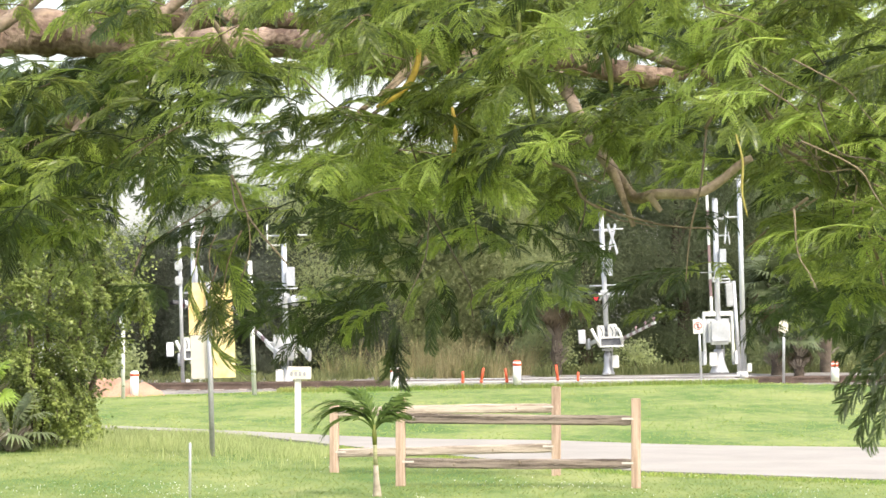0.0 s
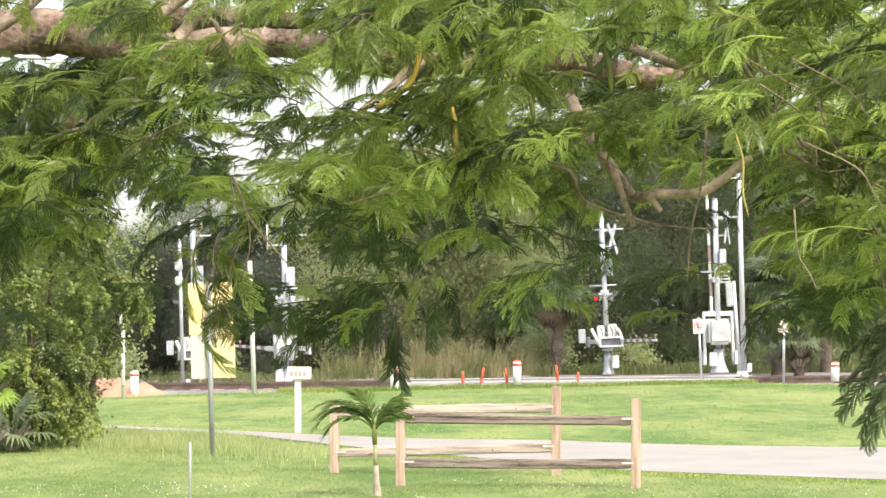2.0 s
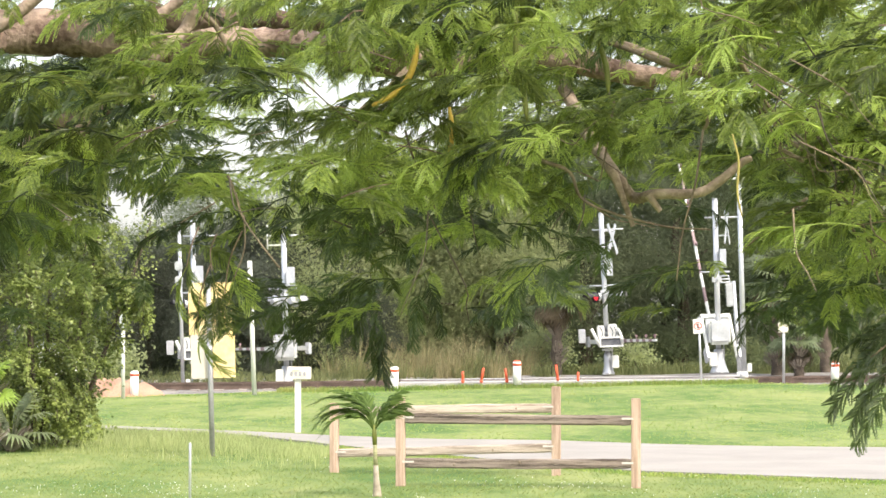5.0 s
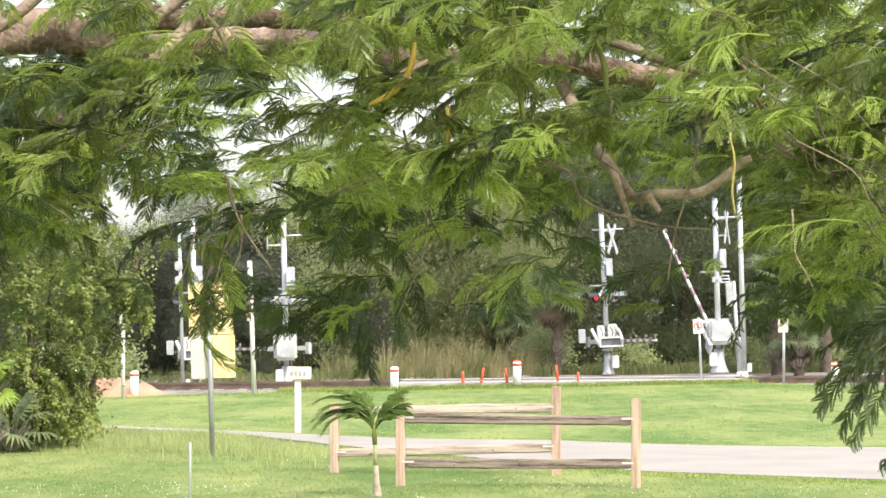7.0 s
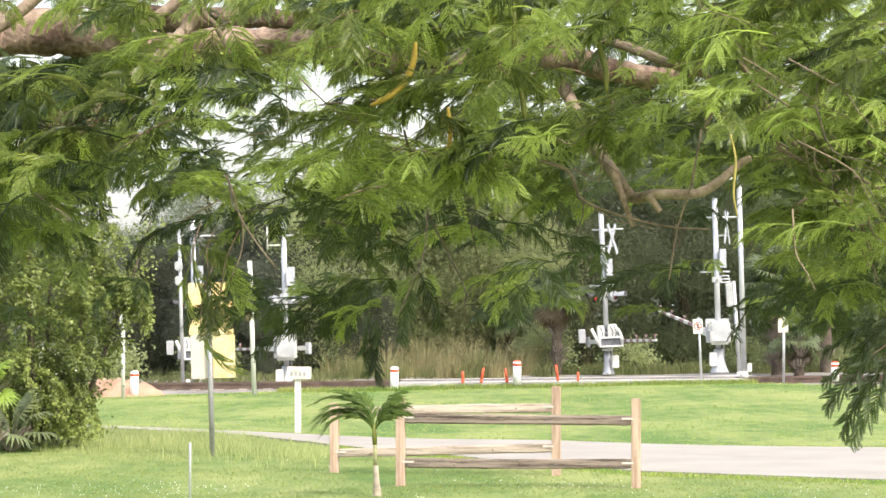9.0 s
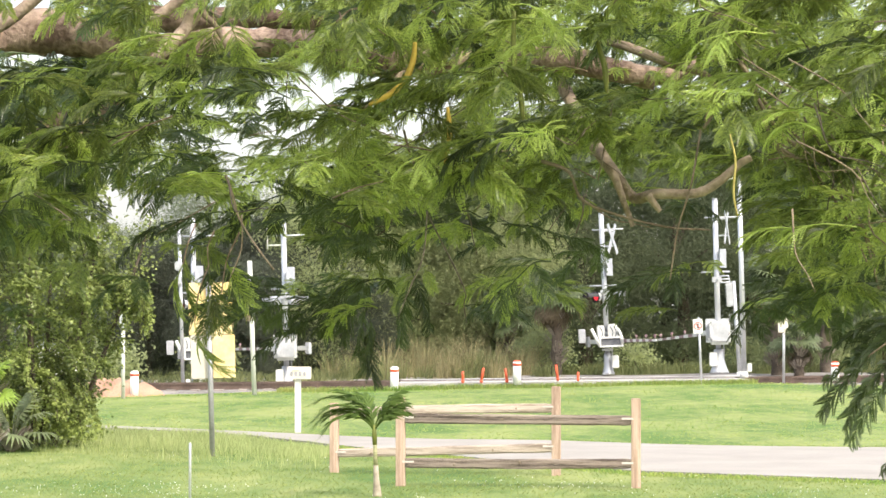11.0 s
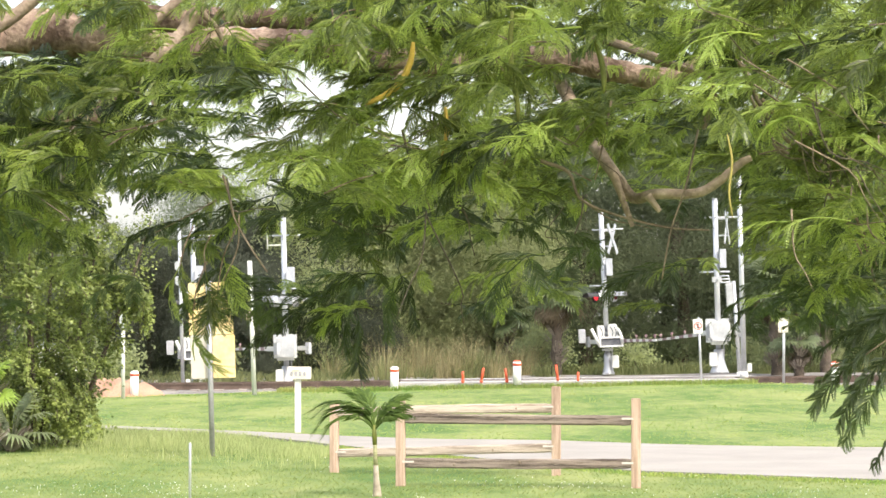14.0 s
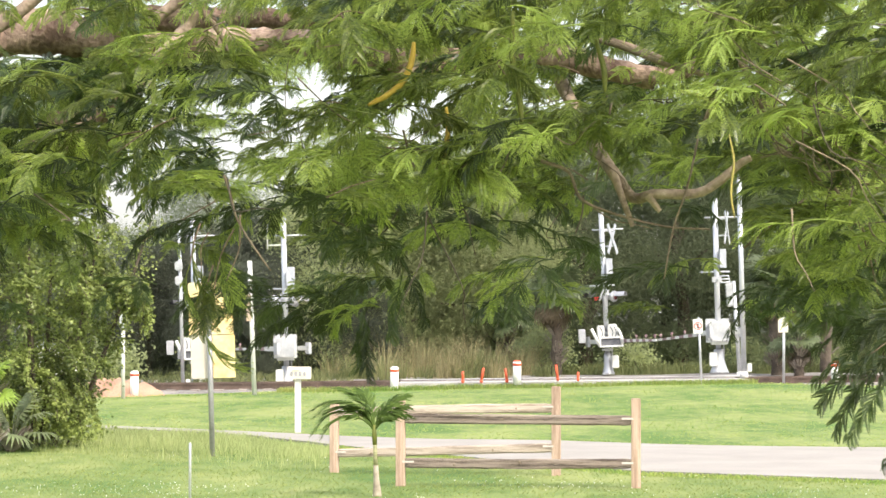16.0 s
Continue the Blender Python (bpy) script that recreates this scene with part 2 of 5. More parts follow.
def height(x, y):
    """The lie of the land: a level lawn, a road, then a bank up to the railway."""
    bank = step(41, 61, y) * (0.24 + 0.021 * min(7.5, max(-12, x)) - 0.022 * min(6, max(0, x - 7.5)))
    bank -= 0.3 * step(2, 4, x) * step(61.3, 61.9, y) * (1 - step(72.6, 73.6, y))
    return bank + 0.03 * noise.noise((x * 0.35, y * 0.35, 0)) * step(20, 24, y)


# ---- ground, road, railway ----
FAR_EDGE = ((-40, 62), (-9, 44.2), (-5.6, 42.6), (-3.5, 40.65), (-1.6, 38.66), (0.13, 37.2), (1.77, 36.5), (6.1, 34.7), (40, 20))
NEAR_EDGE = ((-40, 60.5), (-9, 43.2), (-5.5, 41.6), (-3.45, 39.7), (-1.47, 35.6), (0.47, 31.6), (2.27, 28.7), (4.77, 27.0), (8, 25.2), (40, 8))


def along(table, x):
    for (a, u), (b, v) in zip(table, table[1:]):
        if x <= b:
            return u + (v - u) * (x - a) / (b - a)
    return table[-1][1]


def far_edge(x):
    return along(FAR_EDGE, x)


def near_edge(x):
    return along(NEAR_EDGE, x)


def build_ground():
    xs = [-2500, -900, -350, -150, -80, -50, -35, -25, -19] + [-15 + 0.6 * i for i in range(51)] + [19, 25, 35, 50, 80, 150, 350, 900, 2500]
    ys = [-1500, -500, -150, -50, -20, -6, 0, 6, 12, 17] + [20 + 0.6 * i for i in range(110)] + [92, 105, 130, 170, 250, 400, 800, 1600, 3500]
    g = Geo()
    g.v = [(x, y, height(x, y)) for y in ys for x in xs]
    w = len(xs)
    for j in range(len(ys) - 1):
        for i in range(w - 1):
            g.f.append((j * w + i, j * w + i + 1, (j + 1) * w + i + 1, (j + 1) * w + i))
    g.soft, g.slot = [True] * len(g.f), [0] * len(g.f)
    solid("ground", g, GRASS, "bright mown lawn rising to a railway bank", "lawn", "structure")


def build_road():
    g = Geo()
    xs = [-30 + 0.75 * i for i in range(75)]
    k = 0
    rows = 5
    for x in xs:
        a, b = near_edge(x), far_edge(x)
        if b - a < 0.5:
            a = b - 0.5
        for r in range(rows):
            y = a + (b - a) * r / (rows - 1)
            g.v.append((x, y, height(x, y) + 0.035))
    for i in range(len(xs) - 1):
        for r in range(rows - 1):
            p = i * rows + r
            g.f.append((p, p + rows, p + rows + 1, p + 1))
    # edge faces give the slab its thickness
    n = len(g.v)
    g.v += [(v[0], v[1], v[2] - 0.12) for v in g.v]
    for i in range(len(xs) - 1):
        p, q = i * rows, (i + 1) * rows
        g.f.append((p, n + p, n + q, q))
        p, q = p + rows - 1, q + rows - 1
        g.f.append((p, q, n + q, n + p))
    g.soft, g.slot = [False] * len(g.f), [0] * len(g.f)
    solid("road", g, CONCRETE, "pale sunlit concrete road crossing the lawn", "road", "structure")


TRACK_Y = 64.0


def build_track():
    tilt = math.degrees(math.atan(0.0105))
    track = thing("railway_track", (0, TRACK_Y, 0.40), "rusty steel rails on sleepers in grey ballast", "railway track", kind="structure")
    track.matrix_basis = pose(0, TRACK_Y, 0.40, 0, -tilt, 0)
    g = Geo()
    n = 90
    prof = [(-2.6, -0.55), (-1.7, -0.17), (1.7, -0.17), (3.2, -0.16), (8.5, -0.05), (9.5, -0.4)]
    rng = random.Random(5)
    for i in range(n + 1):
        x = -60 + 120 * i / n
        for y, z in prof:
            g.v.append((x, y + rng.uniform(-0.08, 0.08), z + rng.uniform(-0.03, 0.03)))
    for i in range(n):
        for j in range(5):
            p = i * 6 + j
            g.f.append((p, p + 6, p + 7, p + 1))
    g.soft, g.slot = [True] * len(g.f), [0] * len(g.f)
    part("ballast", g, BALLAST, track)
    for y in (-0.72, 0.72):
        g = Geo()
        for c, s in (((0, y, -0.012), (120, 0.07, 0.035)), ((0, y, -0.08), (120, 0.02, 0.12)), ((0, y, -0.148), (120, 0.14, 0.02))):
            g.box(c, s)
        part("rail", g, STEEL, track)
    g = Geo().box((0, 0, -0.19), (0.22, 2.5, 0.09))
    me = g.mesh("sleeper", SLEEPER)
    for i in range(100):
        x = -30 + 0.61 * i
        if -1.2 < x < 7.6:
            continue
        part("sleeper", me, SLEEPER, track, m=pose(x, 0, 0))
    g = Geo()
    g.box((3.2, -1.72, -0.135), (8.6, 1.9, 0.26)).box((3.2, 1.72, -0.135), (8.6, 1.9, 0.26)).box((3.2, 0, -0.135), (8.6, 1.28, 0.25))
    part("crossing_panel", g, PAVING, track, "pale concrete crossing surface", bevel=0.02)


build_ground()
build_road()
build_track()
solid("concrete_pad", Geo().tube([(0, 0, -0.3), (0, 0, -0.05), (0, 0, 0.02), (0, 0, 0.06), (0, 0, 0.075)], [0.95, 0.92, 0.8, 0.55, 0.36], 24, 0.04, random.Random(9)), PAVING, "sloping pale concrete pad under the crossing signal", "pad", "structure", pose(7.50, 66, 0.44))


# ---- fence panels on the lawn ----
def fence_panel(x0, y0, x1, y1, tops, rails, label, wood):
    """Two posts and two heavy rails let into them."""
    length = math.hypot(x1 - x0, y1 - y0)
    f = thing("split_rail_fence", (x0, y0, 0), label, "fence", "fence panels", math.degrees(math.atan2(y1 - y0, x1 - x0)))
    for x, top in ((0, tops[0]), (length, tops[1])):
        part("post", Geo().box((x, 0, top / 2 - 0.1), (0.095, 0.095, top + 0.2)), POSTWOOD, f, "pinkish square cedar post", bevel=0.008)
    rng = random.Random(int(x0 * 100))
    ring = ((-1, -0.72), (-0.8, -1), (0.8, -1), (1, -0.72), (1, 0.66), (0.72, 0.96), (-0.72, 1), (-1, 0.7))
    n, cuts = len(ring), 22
    for z, z1, h in ((rails[0], rails[1], 0.104), (rails[2], rails[3], 0.102)):
        g = Geo()
        for i in range(cuts + 1):
            u = i / cuts
            s = (0.8 if i in (0, cuts) else 1.0) * (1 + 0.05 * noise.noise((u * 5, z * 9, x0)))
            lift = 0.012 * noise.noise((u * 2.2, z * 7, x0 + 3))
            for q, (a, b) in enumerate(ring):
                wear = 0.006 * noise.noise((u * 14, q * 1.7, z * 5 + x0))
                g.v.append((length * u, a * (0.044 * s + wear), z + (z1 - z) * u + lift + b * (h * 0.5 * s + wear)))
        for i in range(cuts):
            for q in range(n):
                q2 = (q + 1) % n
                g.f.append((i * n + q, i * n + n + q, i * n + n + q2, i * n + q2))
        g.f += [tuple(range(n)), tuple(range((cuts + 1) * n - 1, cuts * n - 1, -1))]
        g.soft, g.slot = [False] * len(g.f), [0] * len(g.f)
        r = part("rail", g, wood, f, "weathered grey brown rail" if wood is RAILWOOD else "weathered rail, sunlight put into its tan colour")
        for x in (0.085, length - 0.085):
            part("tenon", Geo().box((x, -0.046, z + (z1 - z) * x / length + 0.014), (0.12, 0.012, 0.02)), SAWN, r, "pale sawn end")
        for k in range(2):
            x = length * rng.uniform(0.15, 0.85)
            part("knot", Geo().tube([(x, -0.047, z + (z1 - z) * x / length + rng.uniform(-0.025, 0.03)), (x, -0.051, z + (z1 - z) * x / length)], rng.uniform(0.006, 0.012), 7), TWIG, r, "dark knot")
    return f


fence_panel(-0.445, 26.4, 2.001, 26.1, (0.925, 0.925), (0.705, 0.70, 0.242, 0.242), "weathered two-rail timber fence panel on the lawn", RAILWOOD)
fence_panel(-1.247, 28.9, 1.277, 28.4, (0.80, 1.0), (0.70, 0.76, 0.222, 0.315), "sunlit two-rail timber fence panel by the road", LITWOOD)


# ---- railway crossing signals ----
def crossing_signal(at, h, arm_way, arm_z, arm_len, label, lean, lamp_z, lit=False, box_w=0.55, side=0.33, flashing=False, lights=True, buck=True):
    s = thing("crossing_signal", at, label, "crossing signal", "crossing signals", lean=(0, lean))
    g = Geo().tube([(0, 0, 0.25), (0, 0, h)], 0.073, 14)
    g.tube([(0, 0, h), (0, 0, h + 0.03)], [0.08, 0.05], 14)
    part("mast", g, ALU, s, "bright aluminium mast")
    g = Geo()
    for i in range(4):
        a = math.pi / 4 + math.pi / 2 * i
        g.box((0.17 * math.cos(a), 0.17 * math.sin(a), 0.03), (0.09, 0.09, 0.06))
    g.tube([(0, 0, 0.0), (0, 0, 0.06), (0, 0, 0.25), (0, 0, 0.42), (0, 0, 0.62)], (0.185, 0.165, 0.125, 0.112, 0.104) if lit else (0.26, 0.225, 0.165, 0.138, 0.125), 14)
    part("base_casting", g, ALU, s, "flared cast base")
    part("junction_box", Geo().box((0.2 if lit else -0.17, -0.2, 0.36), (0.2, 0.18, 0.36)), WHITE, s, bevel=0.02)
    part("conduit", Geo().tube([(0.13, -0.05, 0.3), (0.13, -0.05, arm_z)], 0.018, 6), GALV, s)
    # crossbuck of two boards, facing along the road
    cb = buck and part("crossbuck", Geo().box((0, 0, 0), (0.02, 0.98, 0.12), pose(0, 0, 0, 58)), BOARD, s, "pale grey crossbuck boards", m=pose(0.27, -0.12, h - 0.75, 0, 0, -32 if lit else -18))
    if cb:
        part("board", Geo().box((0.024, 0, 0), (0.02, 0.98, 0.12), pose(0, 0, 0, -58)), BOARD, cb)
    for z in (0.24, -0.2) if cb else ():
        part("bracket", Geo().box((-0.16, 0, z), (0.36, 0.04, 0.04)), ALU, cb)
    part("crossbar", Geo().tube([(-0.28, 0, h - 0.47), (0.62, 0, h - 0.47)], 0.022, 8).tube([(0, -0.5, h - 0.47), (0, 0.5, h - 0.47)], 0.022, 8), ALU, s)
    part("sign_panel", Geo().box((0, 0, 0), (0.02, 0.42, 0.5)), BOARD, s, "small grey track number panel", m=pose(0.16, -0.1, h - 1.55, 0, 0, -30), bevel=0.01)
    part("cross_rod", Geo().tube([(-0.42, 0, lamp_z + 0.2), (0.34, 0, lamp_z + 0.2)], 0.025, 8), ALU, s)
    # flashing lights on a cross arm, back to back
    arm = part("light_arm", Geo().tube([(0, -0.45, lamp_z), (0, 0.45, lamp_z)], 0.03, 8).box((0, 0, lamp_z), (0.24, 0.16, 0.14)), ALU, s)
    for y in (-0.4, 0.4):
        for d in (-1, 1) if lights else ():
            m = pose(0.24 * d, y, lamp_z - 0.12, 0, 0, (-28 if d > 0 else 208) if lit else (38 if d > 0 else 142))
            lamp = part("lamp", Geo().tube([(-0.12, 0, 0), (0.02, 0, 0)], [0.08, 0.15], 14), ALU, s, "round signal lamp", m=m)
            part("background", Geo().tube([(0.02, 0, 0), (0.035, 0, 0)], 0.16, 20), BLACK if lit and d < 0 else GALV, lamp)
            g = Geo()
            for i in range(9):
                a0, a1 = math.pi * (i / 9), math.pi * ((i + 1) / 9)
                q = 0.125
                g.face([(0.035, q * math.cos(a0), q * math.sin(a0)), (0.035, q * math.cos(a1), q * math.sin(a1)), (0.36, q * math.cos(a1), q * math.sin(a1)), (0.36, q * math.cos(a0), q * math.sin(a0))], True)
            part("hood", g, BLACK if lit and d < 0 else GALV, lamp)
            part("lens", Geo().tube([(0.035, 0, 0), (0.07, 0, 0)], [0.115, 0.085], 14), LAMP_RED if (flashing and d < 0 and y < 0) else DARKRED, lamp, "dark red lens" if not lit else "red lens")
    # gate mechanism
    if lit:
        g = Geo().box((0, -0.22, arm_z - 0.05), (box_w * 0.8, 0.3, 0.2)).box((-0.19, -0.3, arm_z + 0.24), (0.2, 0.36, 0.44)).box((0.15, -0.3, arm_z + 0.25), (0.26, 0.36, 0.48))
    else:
        g = Geo().box((0, -0.25, arm_z), (box_w, 0.42, 0.62))
    mech = part("gate_mechanism", g, WHITE, s, "white gate mechanism box", bevel=0.03 if lit else 0.06)
    if not lit:
        part("lid", Geo().box((0, -0.47, arm_z + 0.02), (box_w * 0.86, 0.02, 0.5)), ALU, mech, bevel=0.01)
        part("back_plate", Geo().box((-0.02, 0.0, arm_z + 0.06), (box_w * 1.12, 0.06, 0.62)), ALU, mech, "grey back plate")
    for k in (0.24, -0.24):
        part("hanger", Geo().box((0, 0.02, arm_z + k), (0.3, 0.3, 0.06)), ALU, mech)
    if lit:
        for k in (-0.19, 0.1, 0.2):
            part("cable", Geo().tube(smooth_path([(k, -0.5, arm_z + 0.1), (k + 0.05, -0.52, arm_z + 0.25), (k - 0.02, -0.5, arm_z + 0.42)], 3), 0.012, 5), DARKGREY, mech, "dark cable")
        z0, y0 = arm_z, -0.54
        yoke = Geo().box((0.09, y0, z0 - 0.14), (0.68, 0.06, 0.05)).box((0.09, y0, z0 + 0.11), (0.68, 0.06, 0.05))
        yoke.box((-0.225, y0, z0 - 0.015), (0.05, 0.06, 0.2)).box((0.405, y0, z0 - 0.015), (0.05, 0.06, 0.2))
        part("yoke", yoke, WHITE, mech, "white open yoke frame")
        # dark sheet added for the shade inside the open yoke
        part("yoke_plate", Geo().box((0.09, -0.515, z0 - 0.015), (0.58, 0.02, 0.2)), DARKGREY, mech)
        part("stay", Geo().tube([(0.40, y0, z0 - 0.1), (0.36, y0, z0 + 0.2), (0.28, y0, z0 + 0.36)], 0.04, 8), WHITE, mech)
        part("stay", Geo().tube([(-0.24, y0, z0 - 0.14), (-0.46, y0, z0 + 0.38)], 0.045, 8), WHITE, mech)
    # the arm, along its own x when level
    g_arm = new("gate_arm", None)
    g_arm.empty_display_size = 0.1
    g_arm.parent = s
    g_arm["label"] = "red and white striped gate arm with counterweights"
    yaw = math.degrees(math.atan2(arm_way[1], arm_way[0]))
    n = 11
    for i in range(n):
        x0, x1 = 0.5 + (arm_len - 0.5) * i / n, 0.5 + (arm_len - 0.5) * (i + 1) / n
        hh = 0.092 - 0.036 * i / n
        part("stripe", Geo().box(((x0 + x1) / 2, side, 0), (x1 - x0, 0.06, hh)), ARM_RED if i % 2 else WHITE, g_arm)
    for x in (0.5, 0.75, 0.97):
        part("arm_light", Geo().box((arm_len * x, side, 0.09), (0.05, 0.03, 0.08)).tube([(arm_len * x - 0.05, side, 0.13), (arm_len * x + 0.05, side, 0.13)], 0.034, 8), ARM_RED, g_arm, "small red arm light")
    for y in (-0.38, 0.38):
        part("side_bar", Geo().box((-0.12, y, 0), (1.3, 0.06, 0.12)), WHITE, g_arm, bevel=0.012)
        part("counterweight", Geo().box((-0.66, y * 1.12, 0), (0.36, 0.08, 0.3)), ALU, g_arm, bevel=0.012)
    if not lit:
        part("cross_beam", Geo().box((0.5, 0, 0), (0.12, 0.82, 0.12)), WHITE, g_arm, bevel=0.012)
    if lit:
        part("weight_plate", Geo().box((-0.2, -0.68, 0.18), (0.1, 0.2, 0.4)), ALU, g_arm, "grey counterweight plate", bevel=0.012)
    return s, g_arm, yaw, arm_z


MAST_A = (4.739, 72.000, 0.420)
MAST_B = (7.251, 66.000, 0.563)
MAST_C = (-4.092, 66.000, 0.118)
MAST_D = (-6.887, 70.000, 0.029)
GATE_A = crossing_signal(MAST_A, 4.62, (0.66, -4.9), 0.95, 5.0, "tall crossing signal with lowered gate arm beside the track", -2.6, 2.35, True, flashing=True)
GATE_B = crossing_signal(MAST_B, 4.55, (-0.86, 5.0), 1.05, 5.5, "tall crossing signal with descending gate arm on a concrete pad", -1.3, 2.45, side=0.16, lights=False)
GATE_C = crossing_signal(MAST_C, 4.52, (-1.55, 4.7), 1.08, 5.0, "tall crossing signal with gate arm near the mailbox", -1.4, 2.45, buck=False)
GATE_D = crossing_signal(MAST_D, 4.75, (0.6, -4.9), 1.0, 4.6, "tall crossing signal behind a yellow road sign", -1.2, 2.5, True, buck=False)


for pts in ([(-0.43, 0, 4.35), (-0.43, 0, 3.7)], [(-0.43, 0, 4.05), (0.0, 0, 4.05)], [(-0.43, 0, 3.8), (0, 0, 3.8)]):
    part("pipe", Geo().tube(pts, 0.02, 6), WHITE, GATE_C[0])


# ---- poles, signs, markers ----
def tall_pole(at, h, r, label, lean, arm=False):
    s = thing("utility_pole", at, label, "pole", "", lean=(0, lean))
    part("shaft", Geo().tube([(0, 0, -0.1), (0, 0, h)], [r, r * 0.92], 14), ALU, s)
    part("foot", Geo().box((0.14, -0.02, 0.16), (0.11, 0.12, 0.22)).tube([(0, 0, -0.1), (0, 0, 0.06)], [r * 1.7, r * 1.5], 12), WHITE, s, bevel=0.01)
    if arm:
        part("bracket_arm", Geo().tube([(0.05, 0, h - 0.12), (-0.45, 0, h - 0.14)], 0.03, 8), WHITE, s)
    return s


tall_pole((7.723, 64.500, 0.557), 5.15, 0.068, "tall white metal pole beside the crossing signal", -1.3, True)
second = tall_pole((7.844, 66.500, 0.525), 2.46, 0.055, "short white metal pole with a ribbed lamp on the concrete pad", -3.6)
lamp = part("lamp_housing", Geo().box((-0.13, 0, 2.1), (0.16, 0.16, 0.62)), ALU, second, "ribbed grey lamp housing", bevel=0.008)
for i in range(7):
    part("rib", Geo().box((-0.13, 0, 1.84 + 0.087 * i), (0.2, 0.2, 0.045)), ALU, lamp, bevel=0.008)
for i in range(3):
    part("conduit", Geo().tube([(-0.46, 0, 2.44 + 0.085 * i), (-0.12, 0, 2.44 + 0.085 * i), (-0.04 - 0.03 * i, 0, 2.38)], 0.02, 8), ALU, second, "bent grey conduit")
slender = tall_pole((-6.819, 66.000, 0.118), 4.4, 0.05, "slender white pole behind the yellow sign", -1.6)


for z in (2.86, 3.25):
    part("lamp_box", Geo().box((-0.03, -0.08, z), (0.2, 0.14, 0.24)), ALU, slender, "small grey lamp box", bevel=0.03)


def road_sign(at, post_h, post_r, panels, label, lean=0.0, post_mat=ALU, turn=0.0):
    """panels: (width, height, centre z, material, x, y)."""
    s = thing("road_sign", at, label, "sign", "", turn, lean=(0, lean))
    part("post", Geo().tube([(0, 0, -0.2), (0, 0, post_h)], post_r, 10), post_mat, s)
    for w, h, z, m, x, y in panels:
        part("panel", Geo().box((x, y, z), (w, 0.012, h)), m, s, bevel=0.005)
    return s


road_sign((-2.985, 32.600, 0.006), 2.27, 0.034, [(0.575, 0.675, 1.915, YELLOW, 0.02, 0.045), (0.275, 0.56, 1.29, BLEACHED, -0.115, 0.045), (0.29, 0.56, 1.29, YELLOW, 0.178, 0.045)],
          "faded yellow panels with one bleached pale, on a grey post", -1.6, GALV)
no_walk = road_sign((6.365, 62.000, 0.570), 1.42, 0.03, [(0.24, 0.36, 1.2, WHITE, -0.03, -0.04)], "small white prohibition sign on a pale post", -2.5)
g = Geo()
for i in range(20):
    a0, a1 = 2 * math.pi * i / 20, 2 * math.pi * (i + 1) / 20
    g.face([(0.1 * math.cos(a0), 0, 0.1 * math.sin(a0)), (0.1 * math.cos(a1), 0, 0.1 * math.sin(a1)), (0.078 * math.cos(a1), 0, 0.078 * math.sin(a1)), (0.078 * math.cos(a0), 0, 0.078 * math.sin(a0))])
g.box((0, 0, 0), (0.17, 0.002, 0.02), pose(0, 0, 0, 0, 45, 0))
part("red_ring", g, RED, no_walk, "red ring with a slash", m=pose(-0.03, -0.052, 1.21))
part("figure_bar", Geo().box((0, 0, 0), (0.035, 0.002, 0.12)), BLACK, no_walk, m=pose(-0.03, -0.049, 1.21))
road_sign((8.534, 63.000, 0.539), 1.46, 0.035, [(0.25, 0.36, 1.26, CREAM, -0.02, -0.05)], "blank pale sign panel on a square post", 0.3)
road_sign((-7.373, 58.000, 0.168), 1.95, 0.045, [(0.14, 0.34, 1.75, ALU, 0.0, -0.06)], "narrow grey sign on a white post by the dirt mound", -0.4, WHITE)
road_sign((-4.426, 59.000, 0.249), 3.05, 0.056, [(0.12, 0.62, 1.95, TAN, -0.06, -0.066)], "stout white post with a narrow brown panel", -2.2, WHITE)


def marker_post(at, h, label):
    s = thing("marker_post", at, label, "marker post", "marker posts")
    part("tube", Geo().tube([(0, 0, -0.1), (0, 0, h)], 0.1, 16), PLASTIC, s)
    part("band", Geo().tube([(0, 0, h - 0.1), (0, 0, h - 0.04)], 0.104, 16), ORANGE, s, "orange band")
    part("cap", Geo().tube([(0, 0, h), (0, 0, h + 0.03)], [0.104, 0.07], 16), ORANGE if h < 0.5 else PLASTIC, s)
    return s


marker_post((-7.358, 60.000, 0.105), 0.57, "white marker post with an orange band by the dirt mound")
marker_post((-1.178, 61.000, 0.203), 0.56, "white marker post with an orange band behind the fence")
marker_post((1.795, 61.000, 0.450), 0.46, "white marker post with an orange band on the bank")
marker_post((9.666, 62.000, 0.514), 0.36, "short white marker post with an orange band")


def delineator(at, h, tilt):
    s = thing("delineator", at, "bright orange flexible delineator stake on the bank", "stake", "orange stakes", lean=(0, tilt))
    part("stake", Geo().tube([(0, 0, -0.05), (0, 0, h), (0, 0, h + 0.02)], [0.032, 0.032, 0.016], 10), ORANGE, s)
    part("foot", Geo().tube([(0, 0, -0.02), (0, 0, 0.03)], [0.045, 0.034], 10), ORANGE, s)


delineator((0.481, 61.200, 0.432), 0.22, 0)
delineator((0.935, 61.200, 0.432), 0.31, 9)
delineator((1.554, 61.200, 0.446), 0.28, -7)
delineator((2.791, 61.200, 0.487), 0.33, -7)
delineator((3.286, 61.200, 0.487), 0.15, 0)


